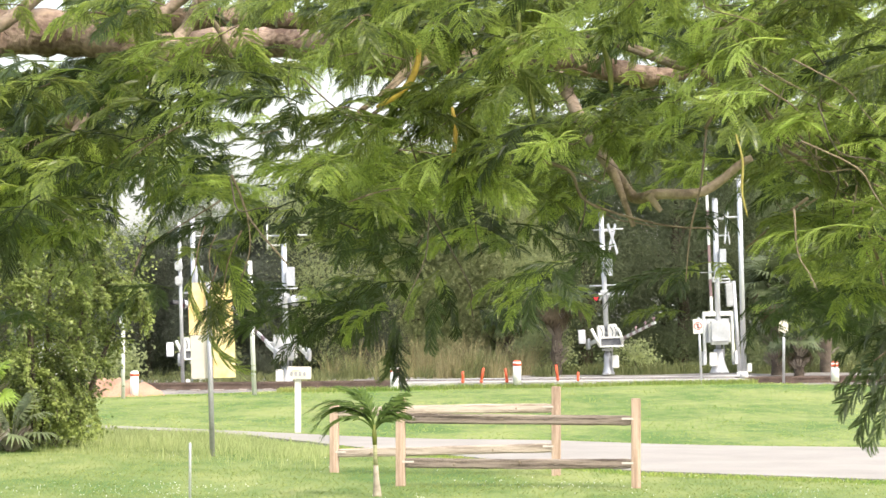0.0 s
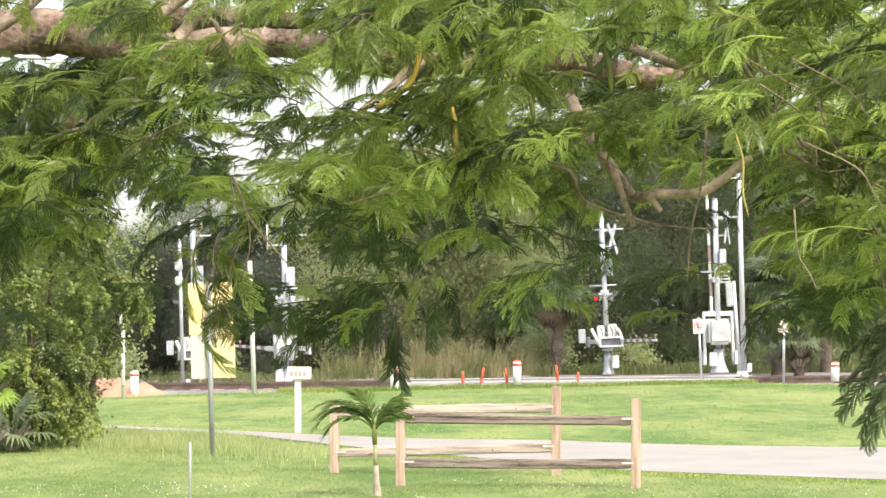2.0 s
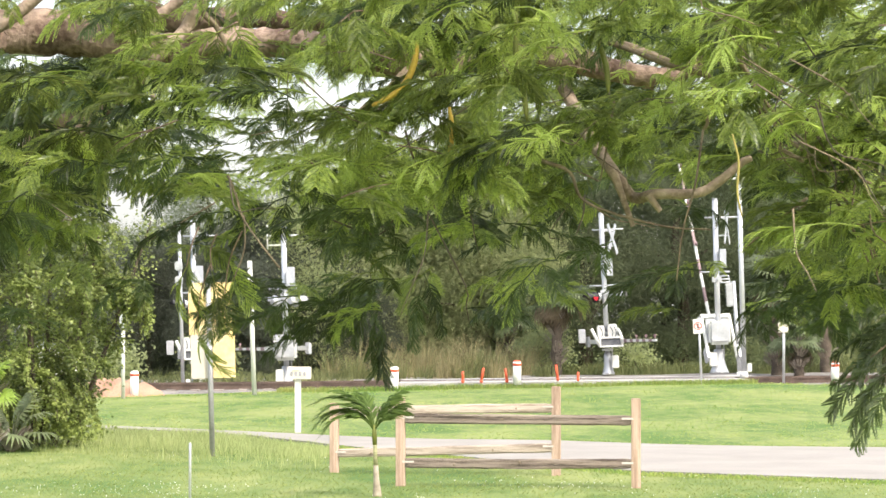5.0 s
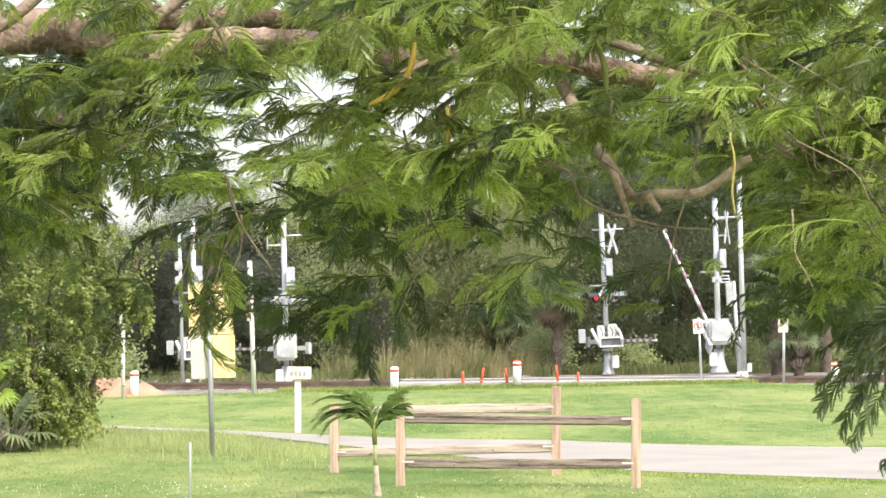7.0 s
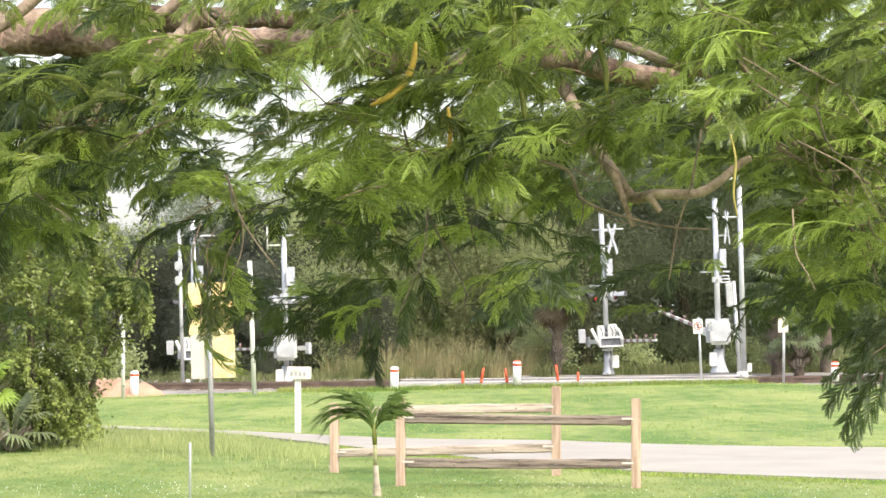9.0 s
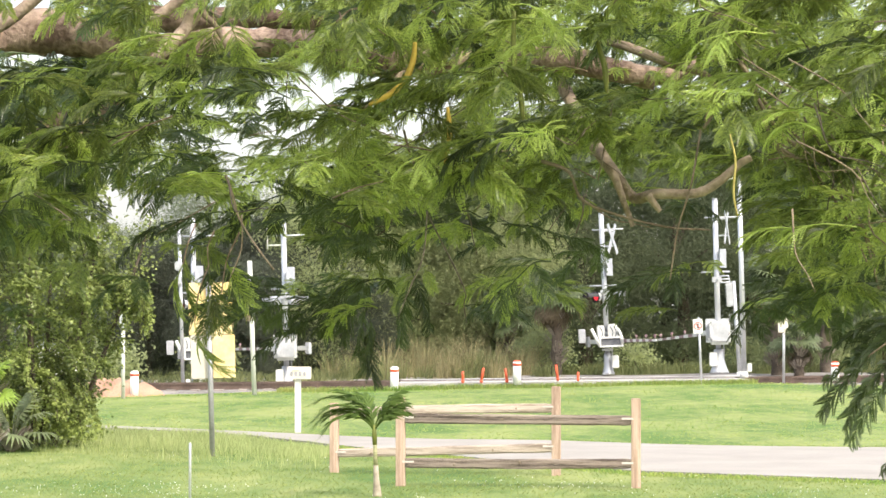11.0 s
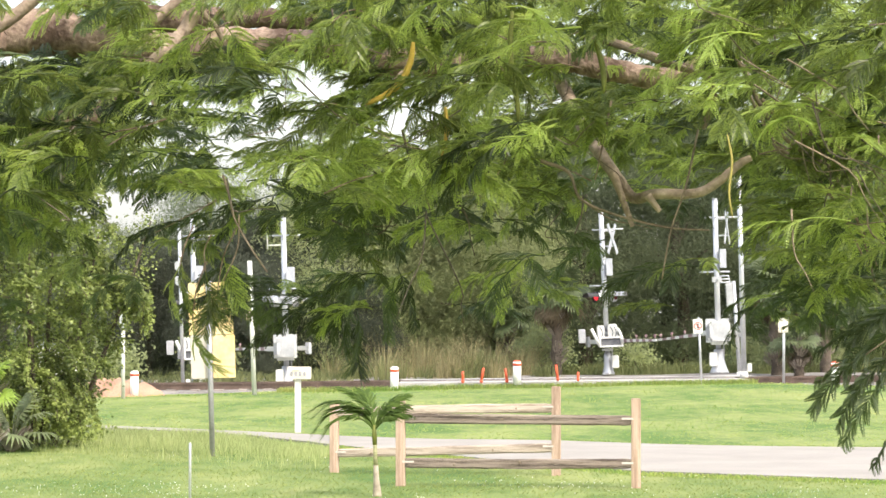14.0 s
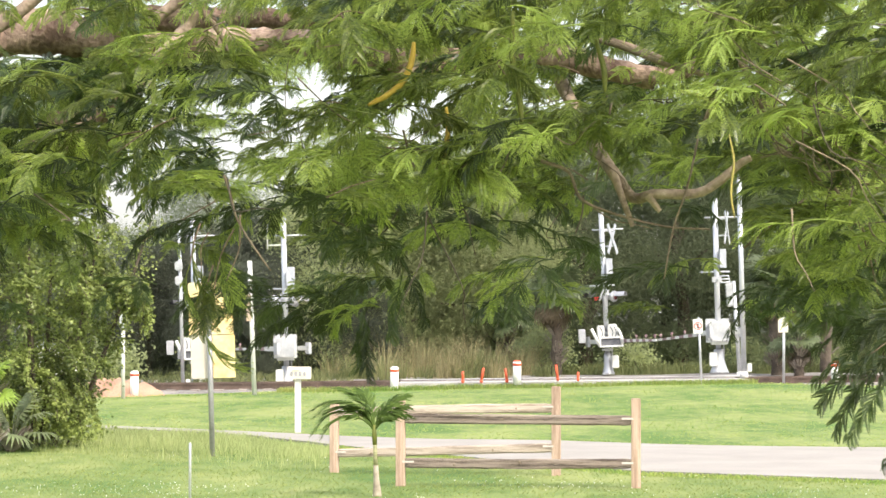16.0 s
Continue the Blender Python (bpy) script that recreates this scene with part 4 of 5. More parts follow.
def big_shrub():
    rng = random.Random(61)
    o = thing("sea_grape_shrub", (-5.698, 35.5, 0), "large leafy green shrub tree at the lawn's edge", "shrub")
    t, c = Geo(), Geo()
    ends = []
    for i in range(9):
        x, y = rng.uniform(-1.2, 1.5), rng.uniform(-1, 1)
        line = smooth_path([(x * 0.3, y * 0.3, -0.1), (x * 0.6, y * 0.6, 0.9), (x * 1.0, y, 2.0 + rng.uniform(-0.3, 0.6)), (x * 1.25, y * 1.2, 3.2 + rng.uniform(-0.4, 0.8))])
        part("branch", Geo().tube(line, taper(0.05, 0.012, len(line)), 6), DARKBARK, o)
        ends += line[4:]
    def half_width(z):
        w = 1.02 + 0.42 * step(1.15, 1.8, z) if z < 2.3 else 1.44 - 0.20 * (z - 2.3)
        return w * (1 + 0.16 * noise.noise((z * 1.7, 3, 1)))

    def hollow(x, z):
        return ((x - 0.3) / 0.24) ** 2 + ((z - 1.12) / 0.26) ** 2 < 1

    # an airy core of twigs in leaf, and arching sprays that hang over it in tiers
    centres = []
    for i in range(120):
        z, a, r = rng.uniform(0.3, 4.5), rng.uniform(0, math.tau), math.sqrt(rng.uniform(0.0, 0.6))
        x = math.cos(a) * r * half_width(z) - 0.1
        if not hollow(x, z) or rng.random() < 0.3:
            centres.append((x, math.sin(a) * r * 1.2, z))
    leaf_clumps(c, rng, centres + ends, 120, 0.15, 0.05, loose=0.8)

    def leaves_on(line, first, pairs, size):
        for k in range(pairs):
            f = first + (1 - first) * (k + rng.random() * 0.6) / pairs
            q = min(f, 0.999) * (len(line) - 1)
            p0, p1 = line[int(q)], line[int(q) + 1]
            d, p = (p1 - p0).normalized(), p0.lerp(p1, q % 1)
            side = d.cross(Vector((0, 0, 1))).normalized()
            for e in (-1, 1, 0):
                out = (d * rng.uniform(0.3, 0.9) + side * e * rng.uniform(0.6, 1.1) + Vector((0, 0, rng.uniform(-0.5, 0.35)))).normalized()
                up = (Vector((rng.gauss(0, 0.35), rng.gauss(0, 0.35), 0.7)) + Vector((0, -0.45, 0))).normalized()
                wide = out.cross(up).normalized()
                a = size * rng.uniform(0.7, 1.25)
                b = p + Vector((rng.gauss(0, 0.018), rng.gauss(0, 0.018), rng.gauss(0, 0.018)))
                c.face([b, b + out * a * 0.45 + wide * a * 0.30, b + out * a * 0.85 + wide * a * 0.24, b + out * a, b + out * a * 0.85 - wide * a * 0.24, b + out * a * 0.45 - wide * a * 0.30])

    for i in range(250):
        z, a = rng.uniform(0.35, 4.6), rng.uniform(-math.pi, 0.0) if i % 4 else rng.uniform(0, math.pi)
        if i < 16:
            z, a = rng.uniform(1.75, 2.25), rng.uniform(-0.6, 0.15)
        w = half_width(z) * (1.12 if i < 16 else rng.uniform(0.72, 1.0))
        tip = Vector((math.cos(a) * w - 0.1, math.sin(a) * 1.3, z))
        if hollow(tip.x, tip.z) and rng.random() < 0.8:
            continue
        back = Vector((math.cos(a + rng.uniform(-0.4, 0.4)), math.sin(a) * 1.0, 0)) * rng.uniform(0.35, 0.6)
        line = smooth_path([tip - back + Vector((0, 0, rng.uniform(-0.05, 0.2))), tip - back * 0.5 + Vector((0, 0, rng.uniform(0.10, 0.22))), tip, tip + back * 0.12 - Vector((0, 0, rng.uniform(0.12, 0.3)))], 3)
        t.tube(line, taper(0.008, 0.003, len(line)), 4)
        leaves_on(line, 0.15, 22, 0.052)
        for k in range(5):
            b = line[rng.randint(2, len(line) - 3)]
            e = b + Vector((rng.gauss(0, 0.13), rng.gauss(0, 0.1), rng.uniform(-0.22, 0.02)))
            leaves_on([b, b.lerp(e, 0.5) + Vector((0, 0, 0.03)), e], 0.1, 9, 0.050)
    part("twigs", t, DARKBARK, o, "thin brown twigs")
    part("crown", c, SHRUB, o)
    g = Geo()
    low = []
    for i in range(46):
        low.append((rng.uniform(-1.6, 0.75), rng.uniform(-0.8, 0.6), abs(rng.gauss(0, 0.4)) + 0.1))
    leaf_clumps(g, rng, low, 130, 0.14, 0.05, loose=0.9)
    part("undergrowth", g, SHRUB, o, "dark undergrowth round the foot")
    return o


big_shrub()


def pinnate(rng, length, leaflets, leaf_len, leaf_w, bend, g=None):
    """An arching feather frond along +x, bending down."""
    g = g or Geo()
    line = [Vector((length * math.sin(bend * t) / bend, 0, -length * (1 - math.cos(bend * t)) / bend)) for t in [i / 8 for i in range(9)]]
    g.tube(line, taper(0.011, 0.002, 9), 6)
    for i in range(leaflets):
        t = 0.24 + 0.76 * i / leaflets
        p = line[int(t * 8)].lerp(line[min(8, int(t * 8) + 1)], t * 8 % 1)
        d = Vector((math.cos(bend * t), 0, -math.sin(bend * t)))
        down = Vector((-0.35, 0, -1))
        for s in (-1, 1):
            l = leaf_len * (1 - 0.55 * abs(1.6 * t - 0.95)) * rng.uniform(0.85, 1.1)
            out = (d * 0.7 + Vector((0, s * rng.uniform(0.35, 0.8), rng.uniform(-0.3, 0.25)))).normalized()
            w = d * leaf_w / 2
            k = len(g.v)
            tip = p + out * l + down * rng.uniform(0.15, 0.5) * l
            mid = p + out * l * 0.55
            g.v += [tuple(p - w * 0.6), tuple(p + w * 0.6), tuple(mid + w), tuple(mid - w), tuple(tip)]
            g.f += [(k, k + 1, k + 2, k + 3), (k + 3, k + 2, k + 4)]
            g.soft += [False, False]
            g.slot += [0, 0]
    return g


FRONDS = []


def young_palm():
    rng = random.Random(71)
    o = thing("young_palm", (-0.658, 24.8, 0), "small feather palm with a slim green trunk on the lawn", "palm tree")
    part("foot", Geo().tube([(0.01, 0, -0.06), (0.008, 0, 0.03), (0.003, 0, 0.12), (0, 0, 0.22), (-0.004, 0, 0.30)], [0.052, 0.044, 0.034, 0.027, 0.0245], 12, 0.08, rng), PALMFOOT, o, "swollen pale grey foot of the trunk")
    part("trunk", Geo().tube([(-0.004, 0, 0.29), (-0.01, 0, 0.42), (-0.012, 0, 0.52)], [0.0235, 0.021, 0.02], 10), SURF_TRUNK, o, "slim green ringed trunk")
    part("crownshaft", Geo().tube([(-0.012, 0, 0.50), (-0.018, 0, 0.6), (-0.02, 0, 0.7)], [0.0215, 0.026, 0.014], 10), GREENPOD, o, "smooth green crownshaft")
    fronds = ((180, 70, 0.74, 2.3), (172, 78, 0.78, 2.0), (190, 62, 0.66, 2.2), (196, 80, 0.74, 2.3), (164, 66, 0.62, 1.8), (178, 86, 0.60, 1.2),
              (0, 62, 0.40, 0.7), (10, 74, 0.44, 0.7), (-14, 58, 0.36, 0.9), (24, 80, 0.42, 0.9), (120, 84, 0.52, 1.0))
    for i, (turn, up, length, bend) in enumerate(fronds):
        f = part("frond", pinnate(rng, length * rng.uniform(0.9, 1.05), 34, 0.19, 0.027, bend), YOUNGPALM, o)
        m = pose(-0.02, 0, 0.64, 0, 0, turn) @ pose(0, 0, 0, 0, -up, 0)
        f.matrix_basis = m
        FRONDS.append((f, m, i))
    return o


PALMFOOT = surface("pale palm foot", (0.22, 0.185, 0.14), (0.42, 0.37, 0.30), 14, 0.8, 0.4)
SURF_TRUNK = surface("ringed palm trunk", (0.2, 0.21, 0.1), (0.42, 0.4, 0.24), 6, 0.7, 0.3, stretch=(1, 1, 6))
young_palm()

# ---- the large poinciana in front ----
TREE = thing("poinciana_tree", (0, 0, 0), "spreading tree with feathery leaves hanging over the view", "tree")
SWAYS = []      # part, rest pose, strength, phase, kind


def limb(name, pts, r0, r1, mat=BARK, label="", seg=10, sway=0.0, steps=5):
    """A limb by its bends; its space starts at the first bend."""
    line = smooth_path(pts, steps)
    base = line[0].copy()
    g = Geo().tube([p - base for p in line], taper(r0, r1, len(line)), seg, 0.13 if r0 > 0.04 else 0.07, random.Random(len(SWAYS)))
    ob = part(name, g, mat, TREE, label, m=Matrix.Translation(base))
    if sway:
        SWAYS.append((ob, Matrix.Translation(base), sway, len(SWAYS) * 1.7, 0))
    return ob


limb("trunk", [(-3.6, 9.0, -0.1), (-3.5, 9.0, 1.2), (-3.2, 8.9, 2.0), (-2.212, 8.800, 2.592)], 0.24, 0.085, seg=14)
limb("limb", [(-2.212, 8.800, 2.592), (-1.619, 8.500, 2.597), (-1.504, 8.500, 2.618), (-1.351, 8.500, 2.622), (-1.216, 8.500, 2.606), (-1.063, 8.500, 2.574)], 0.098, 0.060, label="thick grey brown limb", seg=14)
limb("limb", [(-1.216, 8.500, 2.606), (-1.063, 8.500, 2.574), (-0.928, 8.500, 2.562), (-0.775, 8.500, 2.578), (-0.641, 8.500, 2.585), (-0.455, 8.400, 2.566), (-0.270, 8.300, 2.502), (-0.118, 8.200, 2.484), (0.085, 8.200, 2.491), (0.390, 8.000, 2.475), (0.534, 8.000, 2.439), (0.678, 8.000, 2.412)], 0.062, 0.036, label="long level limb with peeling bark", seg=14)
limb("limb", [(-1.216, 8.700, 2.660), (-1.113, 8.900, 2.715), (-0.912, 8.900, 2.714), (-0.711, 8.900, 2.724), (-0.450, 8.900, 2.708), (-0.165, 8.800, 2.768)], 0.055, 0.03)
limb("limb", [(-1.600, 8.600, 1.90), (-1.480, 8.600, 2.103), (-1.403, 8.600, 2.239), (-1.326, 8.600, 2.327), (-1.190, 8.600, 2.340), (-1.080, 8.600, 2.420)], 0.055, 0.022)
limb("limb", [(-1.400, 8.500, 1.95), (-1.329, 8.500, 2.098), (-1.253, 8.500, 2.251), (-1.119, 8.500, 2.405), (-1.005, 8.500, 2.520)], 0.038, 0.020)
limb("branch", [(-1.700, 8.300, 2.420), (-1.488, 8.200, 2.580), (-1.396, 8.200, 2.645), (-1.313, 8.200, 2.720), (-1.250, 8.200, 2.800)], 0.024, 0.020, PALEBARK, "pale smooth branch")
limb("branch", [(-1.090, 8.400, 2.840), (-1.094, 8.400, 2.757), (-1.098, 8.400, 2.680), (-1.081, 8.450, 2.600)], 0.026, 0.032, PALEBARK, "grey upright branch")
limb("branch", [(-0.955, 8.200, 2.617), (-0.896, 8.200, 2.664), (-0.813, 8.200, 2.729), (-0.740, 8.200, 2.790)], 0.020, 0.018, PALEBARK, "pale smooth branch")
limb("branch", [(-0.962, 8.300, 2.470), (-0.965, 8.300, 2.410), (-0.955, 8.300, 2.340)], 0.012, 0.007, PALEBARK)
limb("branch", [(-0.275, 7.850, 2.270), (-0.256, 7.900, 2.303), (-0.185, 7.900, 2.357), (-0.123, 7.950, 2.428), (-0.09, 8.1, 2.48)], 0.008, 0.013, TWIG, "bare pinkish branch")
limb("limb", [(0.640, 8.000, 2.418), (0.760, 8.050, 2.435), (0.900, 8.200, 2.520), (1.177, 8.400, 2.655)], 0.030, 0.016)
limb("branch", [(-0.242, 7.900, 2.270), (-0.200, 7.900, 2.305), (-0.152, 7.900, 2.339), (-0.100, 7.900, 2.350)], 0.008, 0.004, DARKBARK)
limb("branch", [(0.986, 7.100, 2.144), (1.035, 7.000, 2.108), (1.129, 7.000, 2.010), (1.174, 6.900, 1.864), (1.217, 6.900, 1.709)], 0.0052, 0.0026, TWIG, sway=0.5)
limb("branch", [(0.874, 7.100, 2.280), (0.924, 7.000, 2.152), (0.972, 7.000, 2.117)], 0.0044, 0.0030, TWIG, sway=0.4)
limb("branch", [(-0.712, 8.000, 2.774), (-0.770, 7.900, 2.634), (-0.809, 7.900, 2.562), (-0.869, 7.800, 2.476), (-0.918, 7.800, 2.427), (-0.948, 7.800, 2.347)], 0.026, 0.014, PALEBARK, "pale peeling branch", sway=0.12)
limb("branch", [(-0.761, 7.800, 2.692), (-0.747, 7.800, 2.603), (-0.708, 7.800, 2.559), (-0.679, 7.800, 2.506), (-0.655, 7.800, 2.448)], 0.012, 0.006, TWIG, sway=0.15)
# fork and stubs in the lighter bark, sunlight put into their colour
limb("branch", [(0.367, 8.100, 2.444), (0.411, 8.000, 2.339), (0.434, 7.700, 2.228), (0.457, 7.300, 2.129), (0.493, 7.100, 2.044), (0.540, 7.100, 1.984), (0.601, 7.000, 1.988), (0.711, 7.000, 1.991), (0.774, 7.000, 2.025), (0.830, 7.000, 2.072), (0.862, 7.000, 2.090)], 0.0225, 0.0100, PALEBARK, "bent pale forked branch", sway=0.12)
limb("branch", [(0.480, 7.080, 2.060), (0.505, 7.060, 1.985), (0.536, 7.060, 1.900)], 0.0130, 0.0068, PALEBARK, sway=0.12)
limb("branch", [(0.574, 7.000, 1.986), (0.593, 7.000, 1.959), (0.608, 7.000, 1.940)], 0.0115, 0.007, PALEBARK, sway=0.12)
limb("branch", [(0.392, 6.900, 1.979), (0.388, 6.900, 1.926), (0.370, 6.900, 1.872)], 0.003, 0.0018, DARKBARK, sway=0.3)
limb("branch", [(0.399, 6.900, 2.415), (0.485, 6.800, 2.379), (0.599, 6.700, 2.319), (0.689, 6.700, 2.295), (0.728, 6.700, 2.264), (0.728, 6.700, 2.204), (0.701, 6.700, 2.146)], 0.0081, 0.0050, TWIG, "slender pale branch", sway=0.2)
limb("branch", [(0.810, 6.800, 2.336), (0.837, 6.800, 2.290), (0.871, 6.800, 2.213), (0.944, 6.800, 2.121), (1.051, 6.800, 2.059), (1.196, 6.800, 1.990)], 0.0078, 0.0038, TWIG, "slender pinkish branch", sway=0.25)
limb("branch", [(0.884, 6.900, 2.245), (0.935, 6.900, 2.183), (0.997, 6.900, 2.128)], 0.0055, 0.0035, TWIG, sway=0.3)
limb("branch", [(0.913, 6.800, 2.105), (1.005, 6.800, 2.044), (1.096, 6.800, 1.921), (1.164, 6.800, 1.784)], 0.0060, 0.0028, TWIG, sway=0.4)
limb("branch", [(1.066, 6.800, 1.998), (1.142, 6.800, 1.891), (1.187, 6.800, 1.784)], 0.0045, 0.0025, TWIG, sway=0.4)
limb("branch", [(0.832, 6.900, 1.833), (0.926, 6.900, 1.911), (1.004, 6.900, 1.973)], 0.0028, 0.0045, TWIG, sway=0.3)
limb("branch", [(0.274, 6.900, 2.074), (0.351, 6.900, 2.043), (0.382, 6.900, 1.973), (0.460, 6.900, 1.934), (0.615, 6.900, 1.895), (0.739, 6.900, 1.887)], 0.0055, 0.0025, TWIG, "thin crooked twig", sway=0.25)
limb("branch", [(-0.234, 7.200, 2.241), (-0.157, 7.400, 2.317), (-0.091, 7.500, 2.386), (-0.041, 7.600, 2.426)], 0.0050, 0.0087, TWIG, sway=0.2)
limb("branch", [(-0.104, 7.200, 2.184), (-0.079, 7.200, 2.103), (-0.038, 7.100, 2.016), (-0.014, 7.100, 1.951)], 0.0037, 0.0019, TWIG, sway=0.6)
limb("branch", [(-0.548, 6.500, 2.010), (-0.525, 6.500, 1.958), (-0.503, 6.500, 1.900), (-0.445, 6.400, 1.830), (-0.395, 6.400, 1.773)], 0.0037, 0.0021, TWIG, "thin hanging twig", sway=1.0)
limb("branch", [(-0.506, 6.500, 1.907), (-0.500, 6.500, 1.819), (-0.525, 6.500, 1.732)], 0.0025, 0.0016, TWIG, sway=1.0)
limb("branch", [(0.704, 6.700, 2.143), (0.678, 6.600, 1.986), (0.651, 6.600, 1.867), (0.640, 6.600, 1.734)], 0.0034, 0.0019, TWIG, "thin hanging twig", sway=1.0)
limb("branch", [(0.483, 7.000, 2.247), (0.460, 6.900, 2.128), (0.441, 6.900, 2.019)], 0.0037, 0.0019, TWIG, sway=0.6)


def pod(pts, r, mat, label, sway):
    line = smooth_path(pts, 5)
    base = line[0].copy()
    n = len(line)
    g = Geo().tube([p - base for p in line], [r * (0.35 + 0.65 * math.sin(math.pi * min(1, max(0.02, i / (n - 1)))) ** 0.4) for i in range(n)], 8)
    ob = part("seed_pod", g, mat, TREE, label, m=Matrix.Translation(base))
    SWAYS.append((ob, Matrix.Translation(base), sway, len(SWAYS) * 1.7, 0))


pod([(-0.062, 6.500, 2.355), (-0.066, 6.500, 2.304), (-0.086, 6.500, 2.252), (-0.123, 6.500, 2.215), (-0.174, 6.500, 2.186)], 0.0088, POD, "ripe yellow curved seed pod", 0.7)
pod([(0.408, 6.500, 2.362), (0.431, 6.500, 2.289), (0.437, 6.500, 2.223)], 0.0078, GREENPOD, "green seed pod", 0.6)
pod([(0.689, 5.900, 2.068), (0.705, 5.900, 2.005), (0.704, 5.900, 1.932), (0.717, 5.900, 1.873)], 0.0030, THINPOD, "long thin yellow pod", 0.9)
pod([(0.024, 6.600, 2.195), (0.033, 6.600, 2.128), (0.024, 6.600, 2.043)], 0.0064, POD, "hanging brown yellow seed pod", 0.8)
pod([(0.197, 6.500, 2.436), (0.202, 6.500, 2.318), (0.226, 6.500, 2.215), (0.236, 6.500, 2.149)], 0.0080, GREENPOD, "long hanging green seed pod", 0.8)


def poinciana_leaf(rng, length, pairs, leaflets, bend, fold, g=None, m=None, spread=0.42, fill=0.75):
    """A twice-feathered leaf along +x: pinnae in pairs, each an arching comb of small pointed leaflets folded upwards."""
    g = g or Geo()
    m = m or Matrix.Identity(4)
    line = [Vector((length * math.sin(bend * t) / bend, 0, -length * (1 - math.cos(bend * t)) / bend)) for t in [i / 6 for i in range(7)]]
    g.tube([m @ p for p in line], taper(0.0022, 0.0009, 7), 3)
    for i in range(pairs):
        t = 0.14 + 0.86 * (i + 0.5) / pairs
        k6 = t * 6
        p = line[min(6, int(k6))].lerp(line[min(6, int(k6) + 1)], k6 % 1)
        a = bend * t
        d = Vector((math.cos(a), 0, -math.sin(a)))
        n = Vector((math.sin(a), 0, math.cos(a)))
        for s in (-1, 1):
            pl = length * spread * math.sin(math.pi * (0.25 + 0.6 * t)) ** 0.7 * rng.uniform(0.75, 1.15)
            fwd = 1.05 + 0.7 * t + rng.uniform(-0.25, 0.35)
            out = (d * fwd + Vector((0, s, 0)) + n * (-fold + rng.gauss(0.05, 0.3))).normalized()
            nn = (n + Vector((0, s * rng.gauss(0.1, 0.4), 0)) + d * rng.gauss(0, 0.3)).normalized()
            side = nn.cross(out).normalized()
            nn = out.cross(side)
            droop, lift = rng.uniform(0.0, 0.55), rng.uniform(0.1, 0.55)
            for j in range(leaflets):
                u = (j + 0.6) / leaflets
                q = p + out * pl * u * (1 - 0.15 * droop * u) + Vector((0, 0, -droop * pl * u * u))
                way = (out + Vector((0, 0, -2 * droop * u))).normalized()
                ll = (0.0045 + 0.04 * length) * (1 - 0.55 * abs(2 * u - 0.8)) * rng.uniform(0.9, 1.1)
                lw = pl / leaflets * fill
                for z in (-1, 1):
                    e = (side * z + way * 0.45 + nn * lift).normalized() * ll
                    g.face([m @ (q - way * lw * 0.7), m @ (q + e * 0.45 - way * lw), m @ (q + e), m @ (q + e * 0.45 + way * lw)])
    return g


lrng = random.Random(101)
# low leaves take the dark copy, so their shade is in the colour
LOW_LEAVES = [poinciana_leaf(lrng, 0.19, 11, 8, b, fo, spread=0.3).mesh("leaf", SHADELEAF) for b, fo in ((0.5, 0.0), (0.8, 0.1), (0.3, 0.05))]
LEAVES = [poinciana_leaf(lrng, 0.155, lrng.choice((7, 8, 9)), 9, b, fo).mesh("leaf", POINCIANA) for b, fo in ((0.4, 0.0), (0.7, 0.1), (1.0, 0.05), (0.3, 0.15), (0.5, -0.1), (0.8, 0.2))]


def spray_parts(rng, n):
    """Twig line and the poses of the leaves on it, along +x."""
    ln = rng.uniform(0.10, 0.18)
    line = smooth_path([(0, 0, 0), (ln * 0.5, rng.uniform(-0.01, 0.01), 0.01), (ln, rng.uniform(-0.02, 0.02), rng.uniform(-0.02, 0.01))], 3)
    poses = []
    for i in range(n):
        f = (i + 1) / n
        p = line[min(len(line) - 1, int(f * (len(line) - 1)))]
        yaw = rng.uniform(-20, 20) + (60 if i % 2 else -60) * (1.15 - f)
        poses.append(Matrix.Translation(p) @ pose(0, 0, 0, rng.gauss(0, 13), rng.gauss(2, 11), yaw) @ Matrix.Scale(rng.uniform(0.7, 1.15), 4))
    return line, poses


def joined_spray(seed, n=4, length=0.15, leaf=POINCIANA, bends=(0.1, 0.8), pairs=8, leaflets=9, spread=0.42, fill=0.75):
    rng = random.Random(seed)
    line, poses = spray_parts(rng, n)
    g = Geo().tube(line, taper(0.0025, 0.0015, len(line)), 4)
    for p in poses:
        poinciana_leaf(rng, length * rng.uniform(0.8, 1.15), pairs, leaflets, rng.uniform(*bends), rng.uniform(-0.1, 0.2), g, p, spread, fill)
    return g.mesh("leaf_spray", leaf)


SPRAYS = [joined_spray(200 + i) for i in range(12)]
YOUNG_LIT_SPRAYS = [joined_spray(240 + i, 3, 0.09, NEWLITLEAF, (0.2, 1.0), 4, 12, 0.72, 0.52) for i in range(6)]
SHADE_SPRAYS = [joined_spray(270 + i, 4, 0.15, SHADELEAF) for i in range(5)]


def inside(x, z, spots):
    d = min(((x - cx) / rx) ** 2 + ((z - cz) / rz) ** 2 for cx, cz, rx, rz in spots)
    return 1 - step(0.8, 1.6, d)


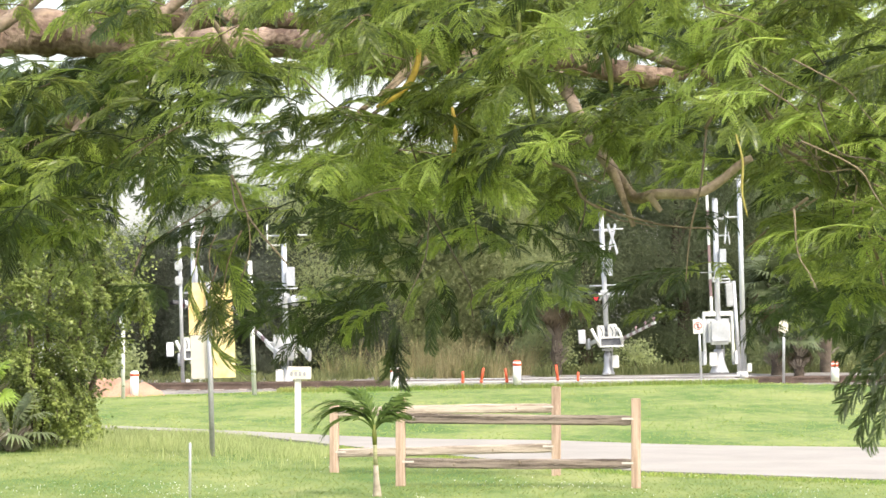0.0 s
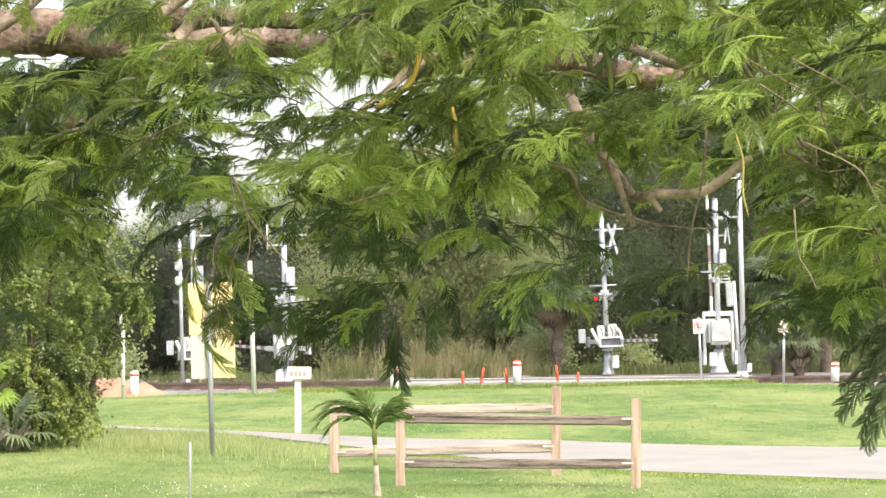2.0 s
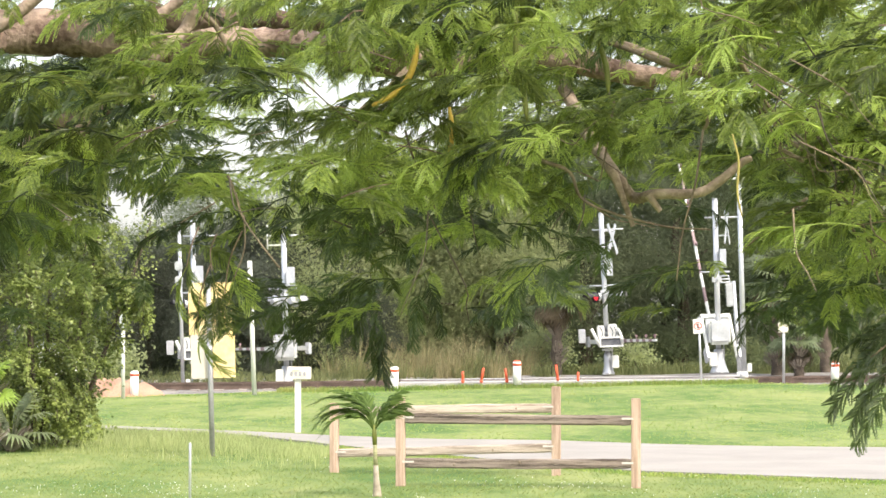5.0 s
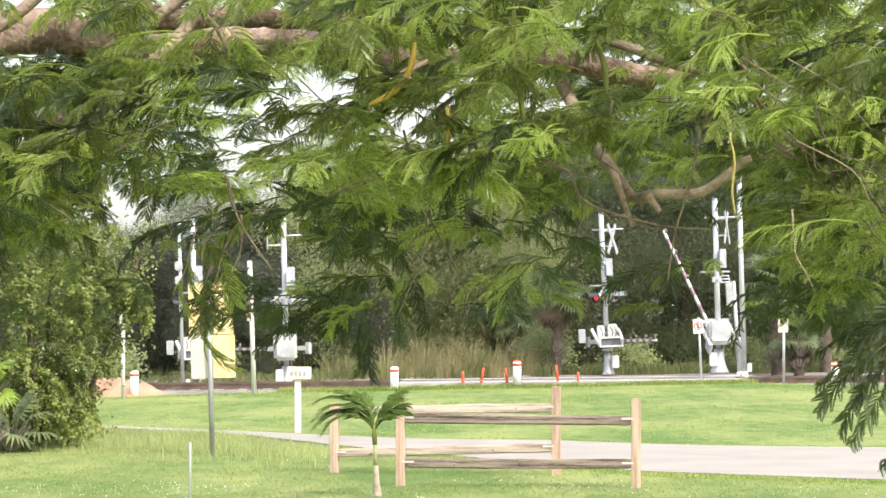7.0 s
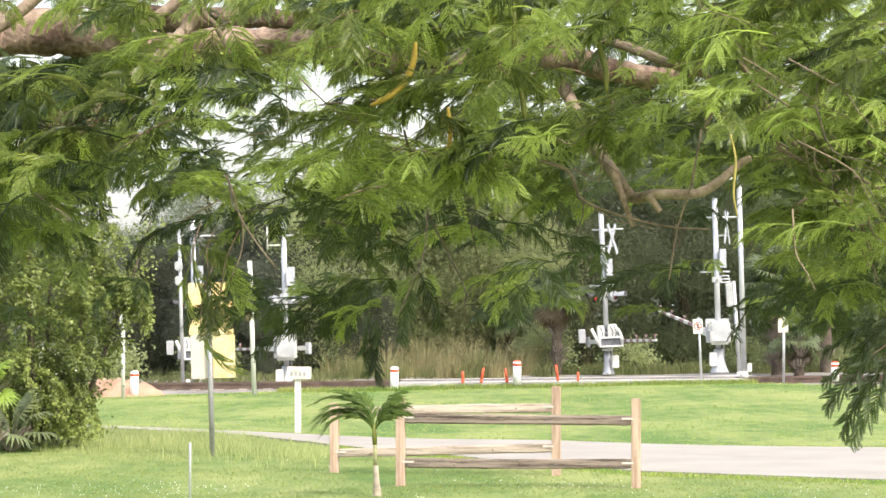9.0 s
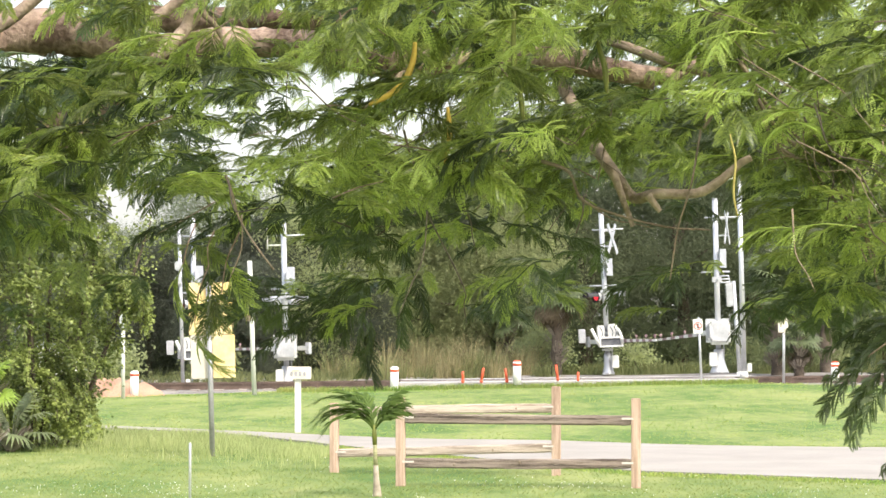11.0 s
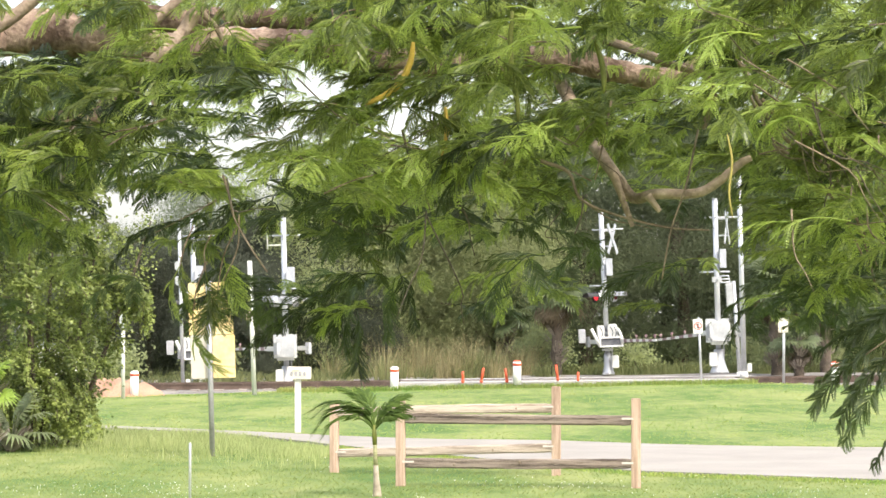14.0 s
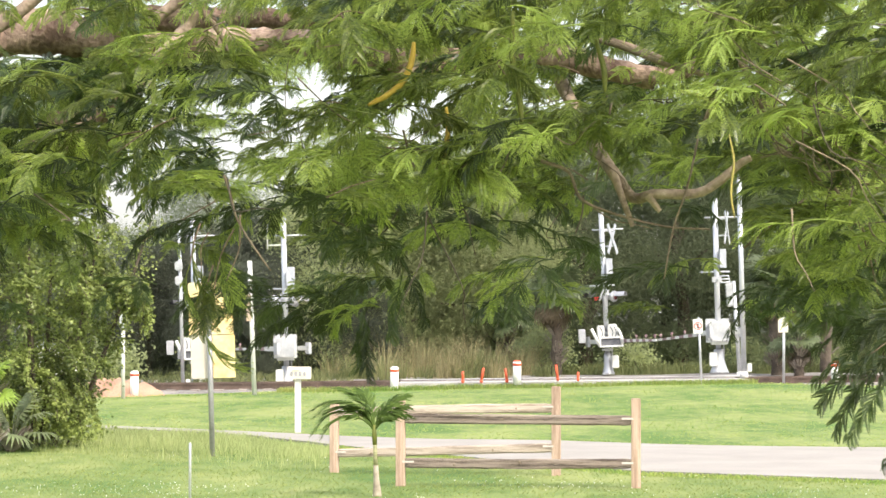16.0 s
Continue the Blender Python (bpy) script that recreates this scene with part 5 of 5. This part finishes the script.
SKY_GAPS = ((-0.10, 2.24, 0.11, 0.085), (-0.29, 2.285, 0.09, 0.03), (-0.87, 1.965, 0.13, 0.075), (-0.74, 2.06, 0.035, 0.03), (-0.56, 2.15, 0.025, 0.02), (0.16, 2.22, 0.06, 0.04),
            (0.40, 2.30, 0.05, 0.025), (0.43, 2.40, 0.035, 0.03), (1.06, 2.26, 0.03, 0.025))
BARE_LIMBS = ((-1.13, 2.15, 0.08, 0.08), (-0.98, 2.20, 0.06, 0.05), (-1.18, 2.43, 0.16, 0.10), (-0.52, 2.44, 0.15, 0.06), (-0.72, 2.50, 0.12, 0.10), (0.44, 2.35, 0.16, 0.05), (-0.17, 2.385, 0.08, 0.04))
MAST_GAP = ((-0.10, 1.765, 0.15, 0.045), (0.48, 1.80, 0.09, 0.13), (0.84, 1.82, 0.09, 0.17), (-0.42, 1.83, 0.09, 0.17), (-0.71, 1.82, 0.06, 0.14))
BARE_TWIGS = ((0.68, 2.02, 0.33, 0.17), (0.62, 2.33, 0.24, 0.08), (0.92, 2.22, 0.15, 0.17))


# how thick the crown hangs, in a coarse net: rows from the top down, columns from -1.13 m to 1.13 m on a sheet 7 m away
CROWN = ((0.45, 0.95, 0.8, 0.55, 0.9, 0.95, 0.95, 0.95, 0.95, 0.95, 0.95, 0.95),
         (0.95, 0.95, 0.85, 0.8, 0.75, 0.78, 0.9, 0.85, 0.88, 0.9, 0.92, 0.95),
         (0.95, 0.8, 0.56, 0.56, 0.72, 0.6, 0.8, 0.8, 0.85, 0.82, 0.8, 0.8),
         (0.9, 0.7, 0.62, 0.7, 0.95, 0.95, 0.9, 0.8, 0.4, 0.35, 0.75, 0.9),
         (0.62, 0.3, 0.25, 0.42, 0.66, 0.64, 0.56, 0.5, 0.15, 0.12, 0.42, 0.85),
         (0.2, 0.22, 0.16, 0.4, 0.58, 0.5, 0.3, 0.3, 0.15, 0.1, 0.3, 0.75))


def closed(x, y, z):
    """How thick the crown hangs at a place, x and z as on a sheet 7 m away, y its depth."""
    c = min(10.999, max(0, (x + 1.13) / 0.2055))
    q = min(4.999, max(0, (2.458 - z) / 0.1417))
    a, b, u, v = int(c), int(q), c % 1, q % 1
    thick = (CROWN[b][a] * (1 - u) + CROWN[b][a + 1] * u) * (1 - v) + (CROWN[b + 1][a] * (1 - u) + CROWN[b + 1][a + 1] * u) * v
    thick = thick ** 1.6 * step(1.58, 1.72, z) * (1 - 0.93 * inside(x, z, SKY_GAPS))
    thick *= 1 - 0.97 * inside(x, z, MAST_GAP)
    if y < 8.4:
        thick *= 1 - 0.99 * inside(x, z, BARE_LIMBS)
    if y < 7.5:
        thick *= 1 - 0.96 * inside(x, z, BARE_TWIGS)
    return thick


def hang(s, m, strength, phase, kind):
    SWAYS.append((s, m, strength, phase, kind))


def leaf_by_leaf(m, rng, phase, n=5, strength=1.0, size=1.0):
    """A spray whose leaves move one by one."""
    line, poses = spray_parts(rng, n)
    s = part("leaf_spray", Geo().tube(line, taper(0.0025, 0.0015, len(line)), 4), BARK, TREE, m=m)
    for i, p in enumerate(poses):
        p = p @ Matrix.Scale(size, 4)
        lf = part("leaf", LEAVES[rng.randrange(len(LEAVES))], POINCIANA, s, m=p)
        hang(lf, p, rng.uniform(0.7, 1.2), phase + i * 1.3, 2)
    hang(s, m, strength, phase, 1)


def grow_sprays():
    rng = random.Random(303)
    near = far = 0
    while far < 1260 or near < 90:
        y = rng.uniform(6.2, 9.6)
        k = y / 7.0
        xs, zs = rng.uniform(-1.42, 1.42), rng.uniform(1.62, 2.72)
        if rng.random() > closed(xs, y, zs):
            continue
        x, z = xs * k, 1.6 + (zs - 1.6) * k
        turn = rng.gauss(190, 50) if rng.random() < 0.6 else rng.uniform(0, 360)
        m = pose(x, y, z, rng.gauss(0, 11), 0, turn) @ pose(0, 0, 0, 0, rng.gauss(6, 11), 0) @ pose(-0.15, 0, 0)
        ph = rng.uniform(0, 60)
        if y < 7.2 and near < 90 and zs > 1.98:
            near += 1
            leaf_by_leaf(m, rng, ph, 4, rng.uniform(0.6, 1.2))
        elif far < 1260 and (y > 6.7 or zs > 1.9):
            far += 1
            # fresh sprays are commoner where sunlight on the crown is painted in
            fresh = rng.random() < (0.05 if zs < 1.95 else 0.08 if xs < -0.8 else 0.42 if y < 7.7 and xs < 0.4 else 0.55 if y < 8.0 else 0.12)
            # more dark-copy sprays lower down, where shade is painted in
            kind = YOUNG_LIT_SPRAYS if fresh else SHADE_SPRAYS if rng.random() < (0.25 if zs > 2.1 else 0.34 if zs > 1.95 else 0.62) else SPRAYS
            s = part("leaf_spray" if far <= 220 else "foliage", kind[rng.randrange(len(kind))], POINCIANA, TREE, m=m)
            if far > 220:
                s["kind"] = "stuff"
            hang(s, m, rng.uniform(0.6, 1.2), ph, 1)


def shading_sprays():
    """Unseen sprays added above and beside the view, along the sun's way, to keep the hanging ends and the left of the
    crown in shade.
    """
    rng = random.Random(606)
    # count and the span of places that each group of added sprays shades
    zones = ((54, (-1.0, 1.3), (6.4, 7.6), (1.35, 1.85)), (84, (-1.9, -0.4), (6.6, 8.8), (1.75, 2.4)), (46, (0.95, 1.35), (6.2, 6.7), (1.3, 1.65)))
    for k, (count, xs, ys, zs) in enumerate(zones):
        for i in range(count):
            low = Vector((rng.uniform(*xs), rng.uniform(*ys), rng.uniform(*zs)))
            rise = rng.uniform(0.75, 1.3) if k == 2 else 2.75 - low.z + rng.uniform(0, 0.35)
            up = low + sun_way * (rise / sun_way.z)
            m = pose(*up, rng.gauss(0, 11), rng.gauss(6, 11), rng.uniform(0, 360)) @ pose(-0.15, 0, 0)
            s = part("foliage", SPRAYS[i % len(SPRAYS)], POINCIANA, TREE, m=m)
            s["kind"] = "stuff"
            hang(s, m, rng.uniform(0.6, 1.2), rng.uniform(0, 60), 1)


def back_crown():
    """The far side of the crown, dense behind the limbs."""
    rng = random.Random(808)
    for i in range(110):
        y = rng.uniform(8.7, 9.9)
        xs, zs = (rng.uniform(0.25, 1.3), rng.uniform(2.06, 2.46)) if i % 4 else (rng.uniform(-1.3, -0.75), rng.uniform(2.08, 2.4))
        if rng.random() > closed(xs, y, zs) + 0.3:
            continue
        m = pose(xs * y / 7, y, 1.6 + (zs - 1.6) * y / 7, rng.gauss(0, 11), 0, rng.gauss(190, 50)) @ pose(0, 0, 0, 0, rng.gauss(6, 11), 0) @ pose(-0.15, 0, 0)
        kind = SHADE_SPRAYS if i % 3 == 0 else SPRAYS
        s = part("foliage", kind[i % len(kind)], POINCIANA, TREE, m=m)
        s["kind"] = "stuff"
        hang(s, m, rng.uniform(0.5, 1.0), rng.uniform(0, 60), 1)


def loose_sprays():
    """Sprays that swing clear of the sky gap in the gusts, pale fresh ones that put sunlight into the crown's end, dark
    ones that put shade by the trunk.
    """
    rng = random.Random(909)
    for i in range(84):
        if i >= 66:
            y, xs, zs, swing, kind = rng.uniform(6.6, 7.6), rng.uniform(-1.25, -0.6), rng.uniform(2.0, 2.33), rng.uniform(0.8, 1.3), SHADE_SPRAYS
        elif i >= 60:
            y, xs, zs, swing, kind = rng.uniform(6.6, 7.2), rng.uniform(0.36, 0.50), rng.uniform(2.14, 2.24), rng.uniform(0.6, 1.0), SPRAYS
        elif i >= 36:
            y, xs, zs, swing, kind = rng.uniform(6.1, 6.8), rng.uniform(0.98, 1.27), rng.uniform(1.80, 2.36), rng.uniform(0.6, 1.1), YOUNG_LIT_SPRAYS if i % 2 else SPRAYS
        elif i < 10:
            y, xs, zs, swing, kind = rng.uniform(6.8, 7.8), rng.uniform(-0.16, 0.04), rng.uniform(2.19, 2.29), rng.uniform(2.2, 2.8), SPRAYS
        else:
            y, xs, zs, swing, kind = rng.uniform(6.1, 6.9), rng.uniform(0.72, 1.22), rng.uniform(2.16, 2.46), rng.uniform(0.6, 1.1), YOUNG_LIT_SPRAYS if i % 3 else SPRAYS
        m = pose(xs * y / 7, y, 1.6 + (zs - 1.6) * y / 7, rng.gauss(0, 11), 0, rng.gauss(190, 45)) @ pose(0, 0, 0, 0, rng.gauss(6, 11), 0) @ pose(-0.12, 0, 0)
        s = part("foliage", kind[i % len(kind)], POINCIANA, TREE, m=m)
        s["kind"] = "stuff"
        hang(s, m, swing, rng.uniform(0, 60), 1)


limb("branch", [(0.444, 7.000, 2.426), (0.564, 7.000, 2.388), (0.684, 7.000, 2.339), (0.744, 7.000, 2.321), (0.759, 7.000, 2.267), (0.737, 7.000, 2.193)], 0.011, 0.005, PALEBARK, "pale thin branch that turns down", seg=8, sway=0.25)
grow_sprays()
back_crown()
loose_sprays()
shading_sprays()
trng = random.Random(505)
made = 0
while made < 72:
    y = trng.uniform(6.3, 8.4) if made > 21 else trng.uniform(6.0, 6.6)
    xs, zs = trng.uniform(-1.2, 1.25), trng.uniform(1.85, 2.5)
    if made < 22:
        xs = trng.gauss(1.03, 0.12)
        zs = 2.2 - 0.9 * (xs - 1.0) + trng.gauss(0, 0.08)
    elif trng.random() > closed(xs, y, zs) + 0.15:
        continue
    made += 1
    p = Vector((xs * y / 7, y, 1.6 + (zs - 1.6) * y / 7))
    d = Vector((trng.uniform(-1, 1), trng.uniform(-0.4, 0.4), trng.uniform(-1.1, 0.3))).normalized()
    bend = Vector((trng.uniform(-1, 1), 0, trng.uniform(-1, 0.2))) * 0.09
    if made < 23:
        d = Vector((trng.uniform(0.1, 1.2), trng.uniform(-0.3, 0.3), trng.uniform(-1.0, -0.25))).normalized()
        bend *= 0.7
    ln = trng.uniform(0.14, 0.34)
    limb("twig", [p, p + d * ln * 0.35 + bend, p + d * ln * 0.7 + bend * 0.4, p + d * ln], trng.uniform(0.0015, 0.003), 0.0010, TWIG if made < 14 or made % 3 == 0 else DARKBARK, seg=5, sway=trng.uniform(0.3, 0.7), steps=3)
# low hanging ends of the crown: place, turn, droop
hrng = random.Random(404)
for at, turn, droop, n in (((-0.611, 6.800, 1.868), 195, 80, 1), ((-0.624, 6.900, 1.786), 190, 82, 1), ((-0.659, 6.900, 1.895), 205, 74, 2), ((-0.542, 6.800, 1.875), 170, 66, 2)):
    leaf_by_leaf(pose(*at, hrng.uniform(-20, 20), 0, turn) @ pose(0, 0, 0, 0, droop, 0) @ pose(0, 0, 0, 30, 0, 0), hrng, hrng.uniform(0, 60), n, 0.35, 1.1)
# level sprays with shade in their colour, under the middle of the crown: place, turn, droop
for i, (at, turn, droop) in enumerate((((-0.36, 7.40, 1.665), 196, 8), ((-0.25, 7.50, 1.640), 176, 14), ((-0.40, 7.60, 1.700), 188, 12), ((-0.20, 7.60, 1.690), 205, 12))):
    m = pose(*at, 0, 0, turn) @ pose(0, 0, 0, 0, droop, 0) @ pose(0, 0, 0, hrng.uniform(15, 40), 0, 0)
    s = part("foliage", SHADE_SPRAYS[i % len(SHADE_SPRAYS)], POINCIANA, TREE, m=m)
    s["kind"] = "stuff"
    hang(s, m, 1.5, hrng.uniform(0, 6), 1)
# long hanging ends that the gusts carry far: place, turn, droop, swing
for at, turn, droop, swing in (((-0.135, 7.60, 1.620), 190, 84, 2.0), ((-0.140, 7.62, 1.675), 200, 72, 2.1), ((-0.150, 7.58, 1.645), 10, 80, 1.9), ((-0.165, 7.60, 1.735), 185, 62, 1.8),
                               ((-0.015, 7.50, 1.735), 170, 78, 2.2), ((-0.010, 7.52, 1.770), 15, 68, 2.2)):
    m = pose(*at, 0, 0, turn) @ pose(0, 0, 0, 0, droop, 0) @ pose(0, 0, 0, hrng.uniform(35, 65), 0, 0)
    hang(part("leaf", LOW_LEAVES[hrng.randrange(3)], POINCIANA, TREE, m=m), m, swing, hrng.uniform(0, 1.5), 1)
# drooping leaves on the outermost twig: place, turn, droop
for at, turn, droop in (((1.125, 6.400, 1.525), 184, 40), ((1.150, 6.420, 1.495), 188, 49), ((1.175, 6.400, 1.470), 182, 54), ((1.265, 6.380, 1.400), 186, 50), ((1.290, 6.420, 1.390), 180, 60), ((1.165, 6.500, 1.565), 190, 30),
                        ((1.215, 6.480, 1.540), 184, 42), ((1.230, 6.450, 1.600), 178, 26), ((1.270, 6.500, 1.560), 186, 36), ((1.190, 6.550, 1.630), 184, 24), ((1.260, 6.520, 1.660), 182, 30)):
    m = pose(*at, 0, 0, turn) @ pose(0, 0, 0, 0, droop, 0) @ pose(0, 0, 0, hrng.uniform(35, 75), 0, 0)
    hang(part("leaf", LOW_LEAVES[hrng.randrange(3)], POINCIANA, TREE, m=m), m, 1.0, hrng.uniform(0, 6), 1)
limb("twig", [(1.42, 6.5, 1.72), (1.28, 6.48, 1.66), (1.17, 6.45, 1.58), (1.10, 6.42, 1.53)], 0.005, 0.0015, TWIG, sway=0.6)
limb("twig", [(1.46, 6.45, 1.58), (1.33, 6.42, 1.48), (1.24, 6.4, 1.40)], 0.004, 0.0015, TWIG, sway=0.6)


# ---- movement ----
GUST = ((0, 0.0), (1, -0.05), (2, 0.02), (3, 0.0), (4, -0.1), (5, -0.3), (6, -0.45), (7, -0.55), (8, -0.5), (9, -0.45), (10, -0.5), (11.2, -0.5), (12, -0.78), (12.5, -1.0), (13, -0.95), (13.5, -0.72), (14, -0.74), (14.5, -0.7), (15, -0.42), (15.5, -0.32), (16, -0.65))


def gust(t):
    for (a, u), (b, v) in zip(GUST, GUST[1:]):
        if t <= b:
            return u + (v - u) * step(a, b, t)
    return GUST[-1][1]


def gate_rows(gate, angles):
    s, arm, yaw, z = gate
    return [(t, pose(0, 0, z) @ pose(0, 0, 0, 0, 0, yaw) @ pose(0, 0, 0, 0, -a, 0)) for t, a in angles]


def sway_rows(rest, strength, phase, kind, every):
    rows = []
    n = round(16 / every)
    for i in range(n + 1):
        t = i * every
        g = gust(t - 0.15 * math.sin(phase)) * strength
        amp = 0.6 + 0.6 * abs(gust(t))
        w1 = math.sin(t * 4.3 + phase) * amp
        w2 = math.sin(t * 7.1 + phase * 2.3) * amp
        if kind == 0:       # limbs and pods swing about their upper end
            m = rest @ pose(0.03 * g, 0, 0, 0, (-9 * g + 0.6 * w1) * min(1, strength), 0)
        elif kind == 1:     # sprays drift with the wind and rock
            shift = Matrix.Translation((0.075 * g + 0.008 * w1, 0, 0.02 * -g + 0.006 * w2))
            m = shift @ rest @ pose(0, 0, 0, 2.2 * w2 + 6 * g, 2.5 * w1 - 5 * abs(g), 3.0 * w1 * strength)
        else:               # single leaves flutter
            m = rest @ pose(0, 0, 0, 5 * w2, 3.5 * w1, 4 * w2)
        rows.append((t, m))
    return rows


def motions():
    walk(GATE_A[1], gate_rows(GATE_A, ((0, 5.4), (0.2, 3.9), (0.4, 2.5), (0.7, 1.5), (1.2, 0.5), (1.7, 0.1), (2.2, 0), (16, 0))))
    walk(GATE_B[1], gate_rows(GATE_B, ((0, 87), (3.3, 87), (3.7, 82), (4.0, 75), (4.2, 70), (5.0, 58), (6.3, 40.5), (7.0, 31.5), (7.6, 24), (8.4, 14), (9.0, 6.8), (9.2, 4.6), (9.6, 1.0), (10.2, -1.4), (10.6, -1.8), (16, -1.8))))
    walk(GATE_C[1], gate_rows(GATE_C, ((0, 14), (1.5, 4), (2.5, 0), (16, 0))))
    walk(GATE_D[1], gate_rows(GATE_D, ((0, 14), (1.5, 4), (2.5, 0), (16, 0))))
    for ob, rest, strength, phase, kind in SWAYS:
        walk(ob, sway_rows(rest, strength, phase, kind, 0.5 if kind == 2 else 0.25))
    for f, m, i in FRONDS:
        walk(f, [(t * 0.25, m @ pose(0, 0, 0, 3 * math.sin(t * 1.1 + i * 2), 3.5 * math.sin(t * 0.8 + i), 4 * gust(t * 0.25))) for t in range(65)])


motions()
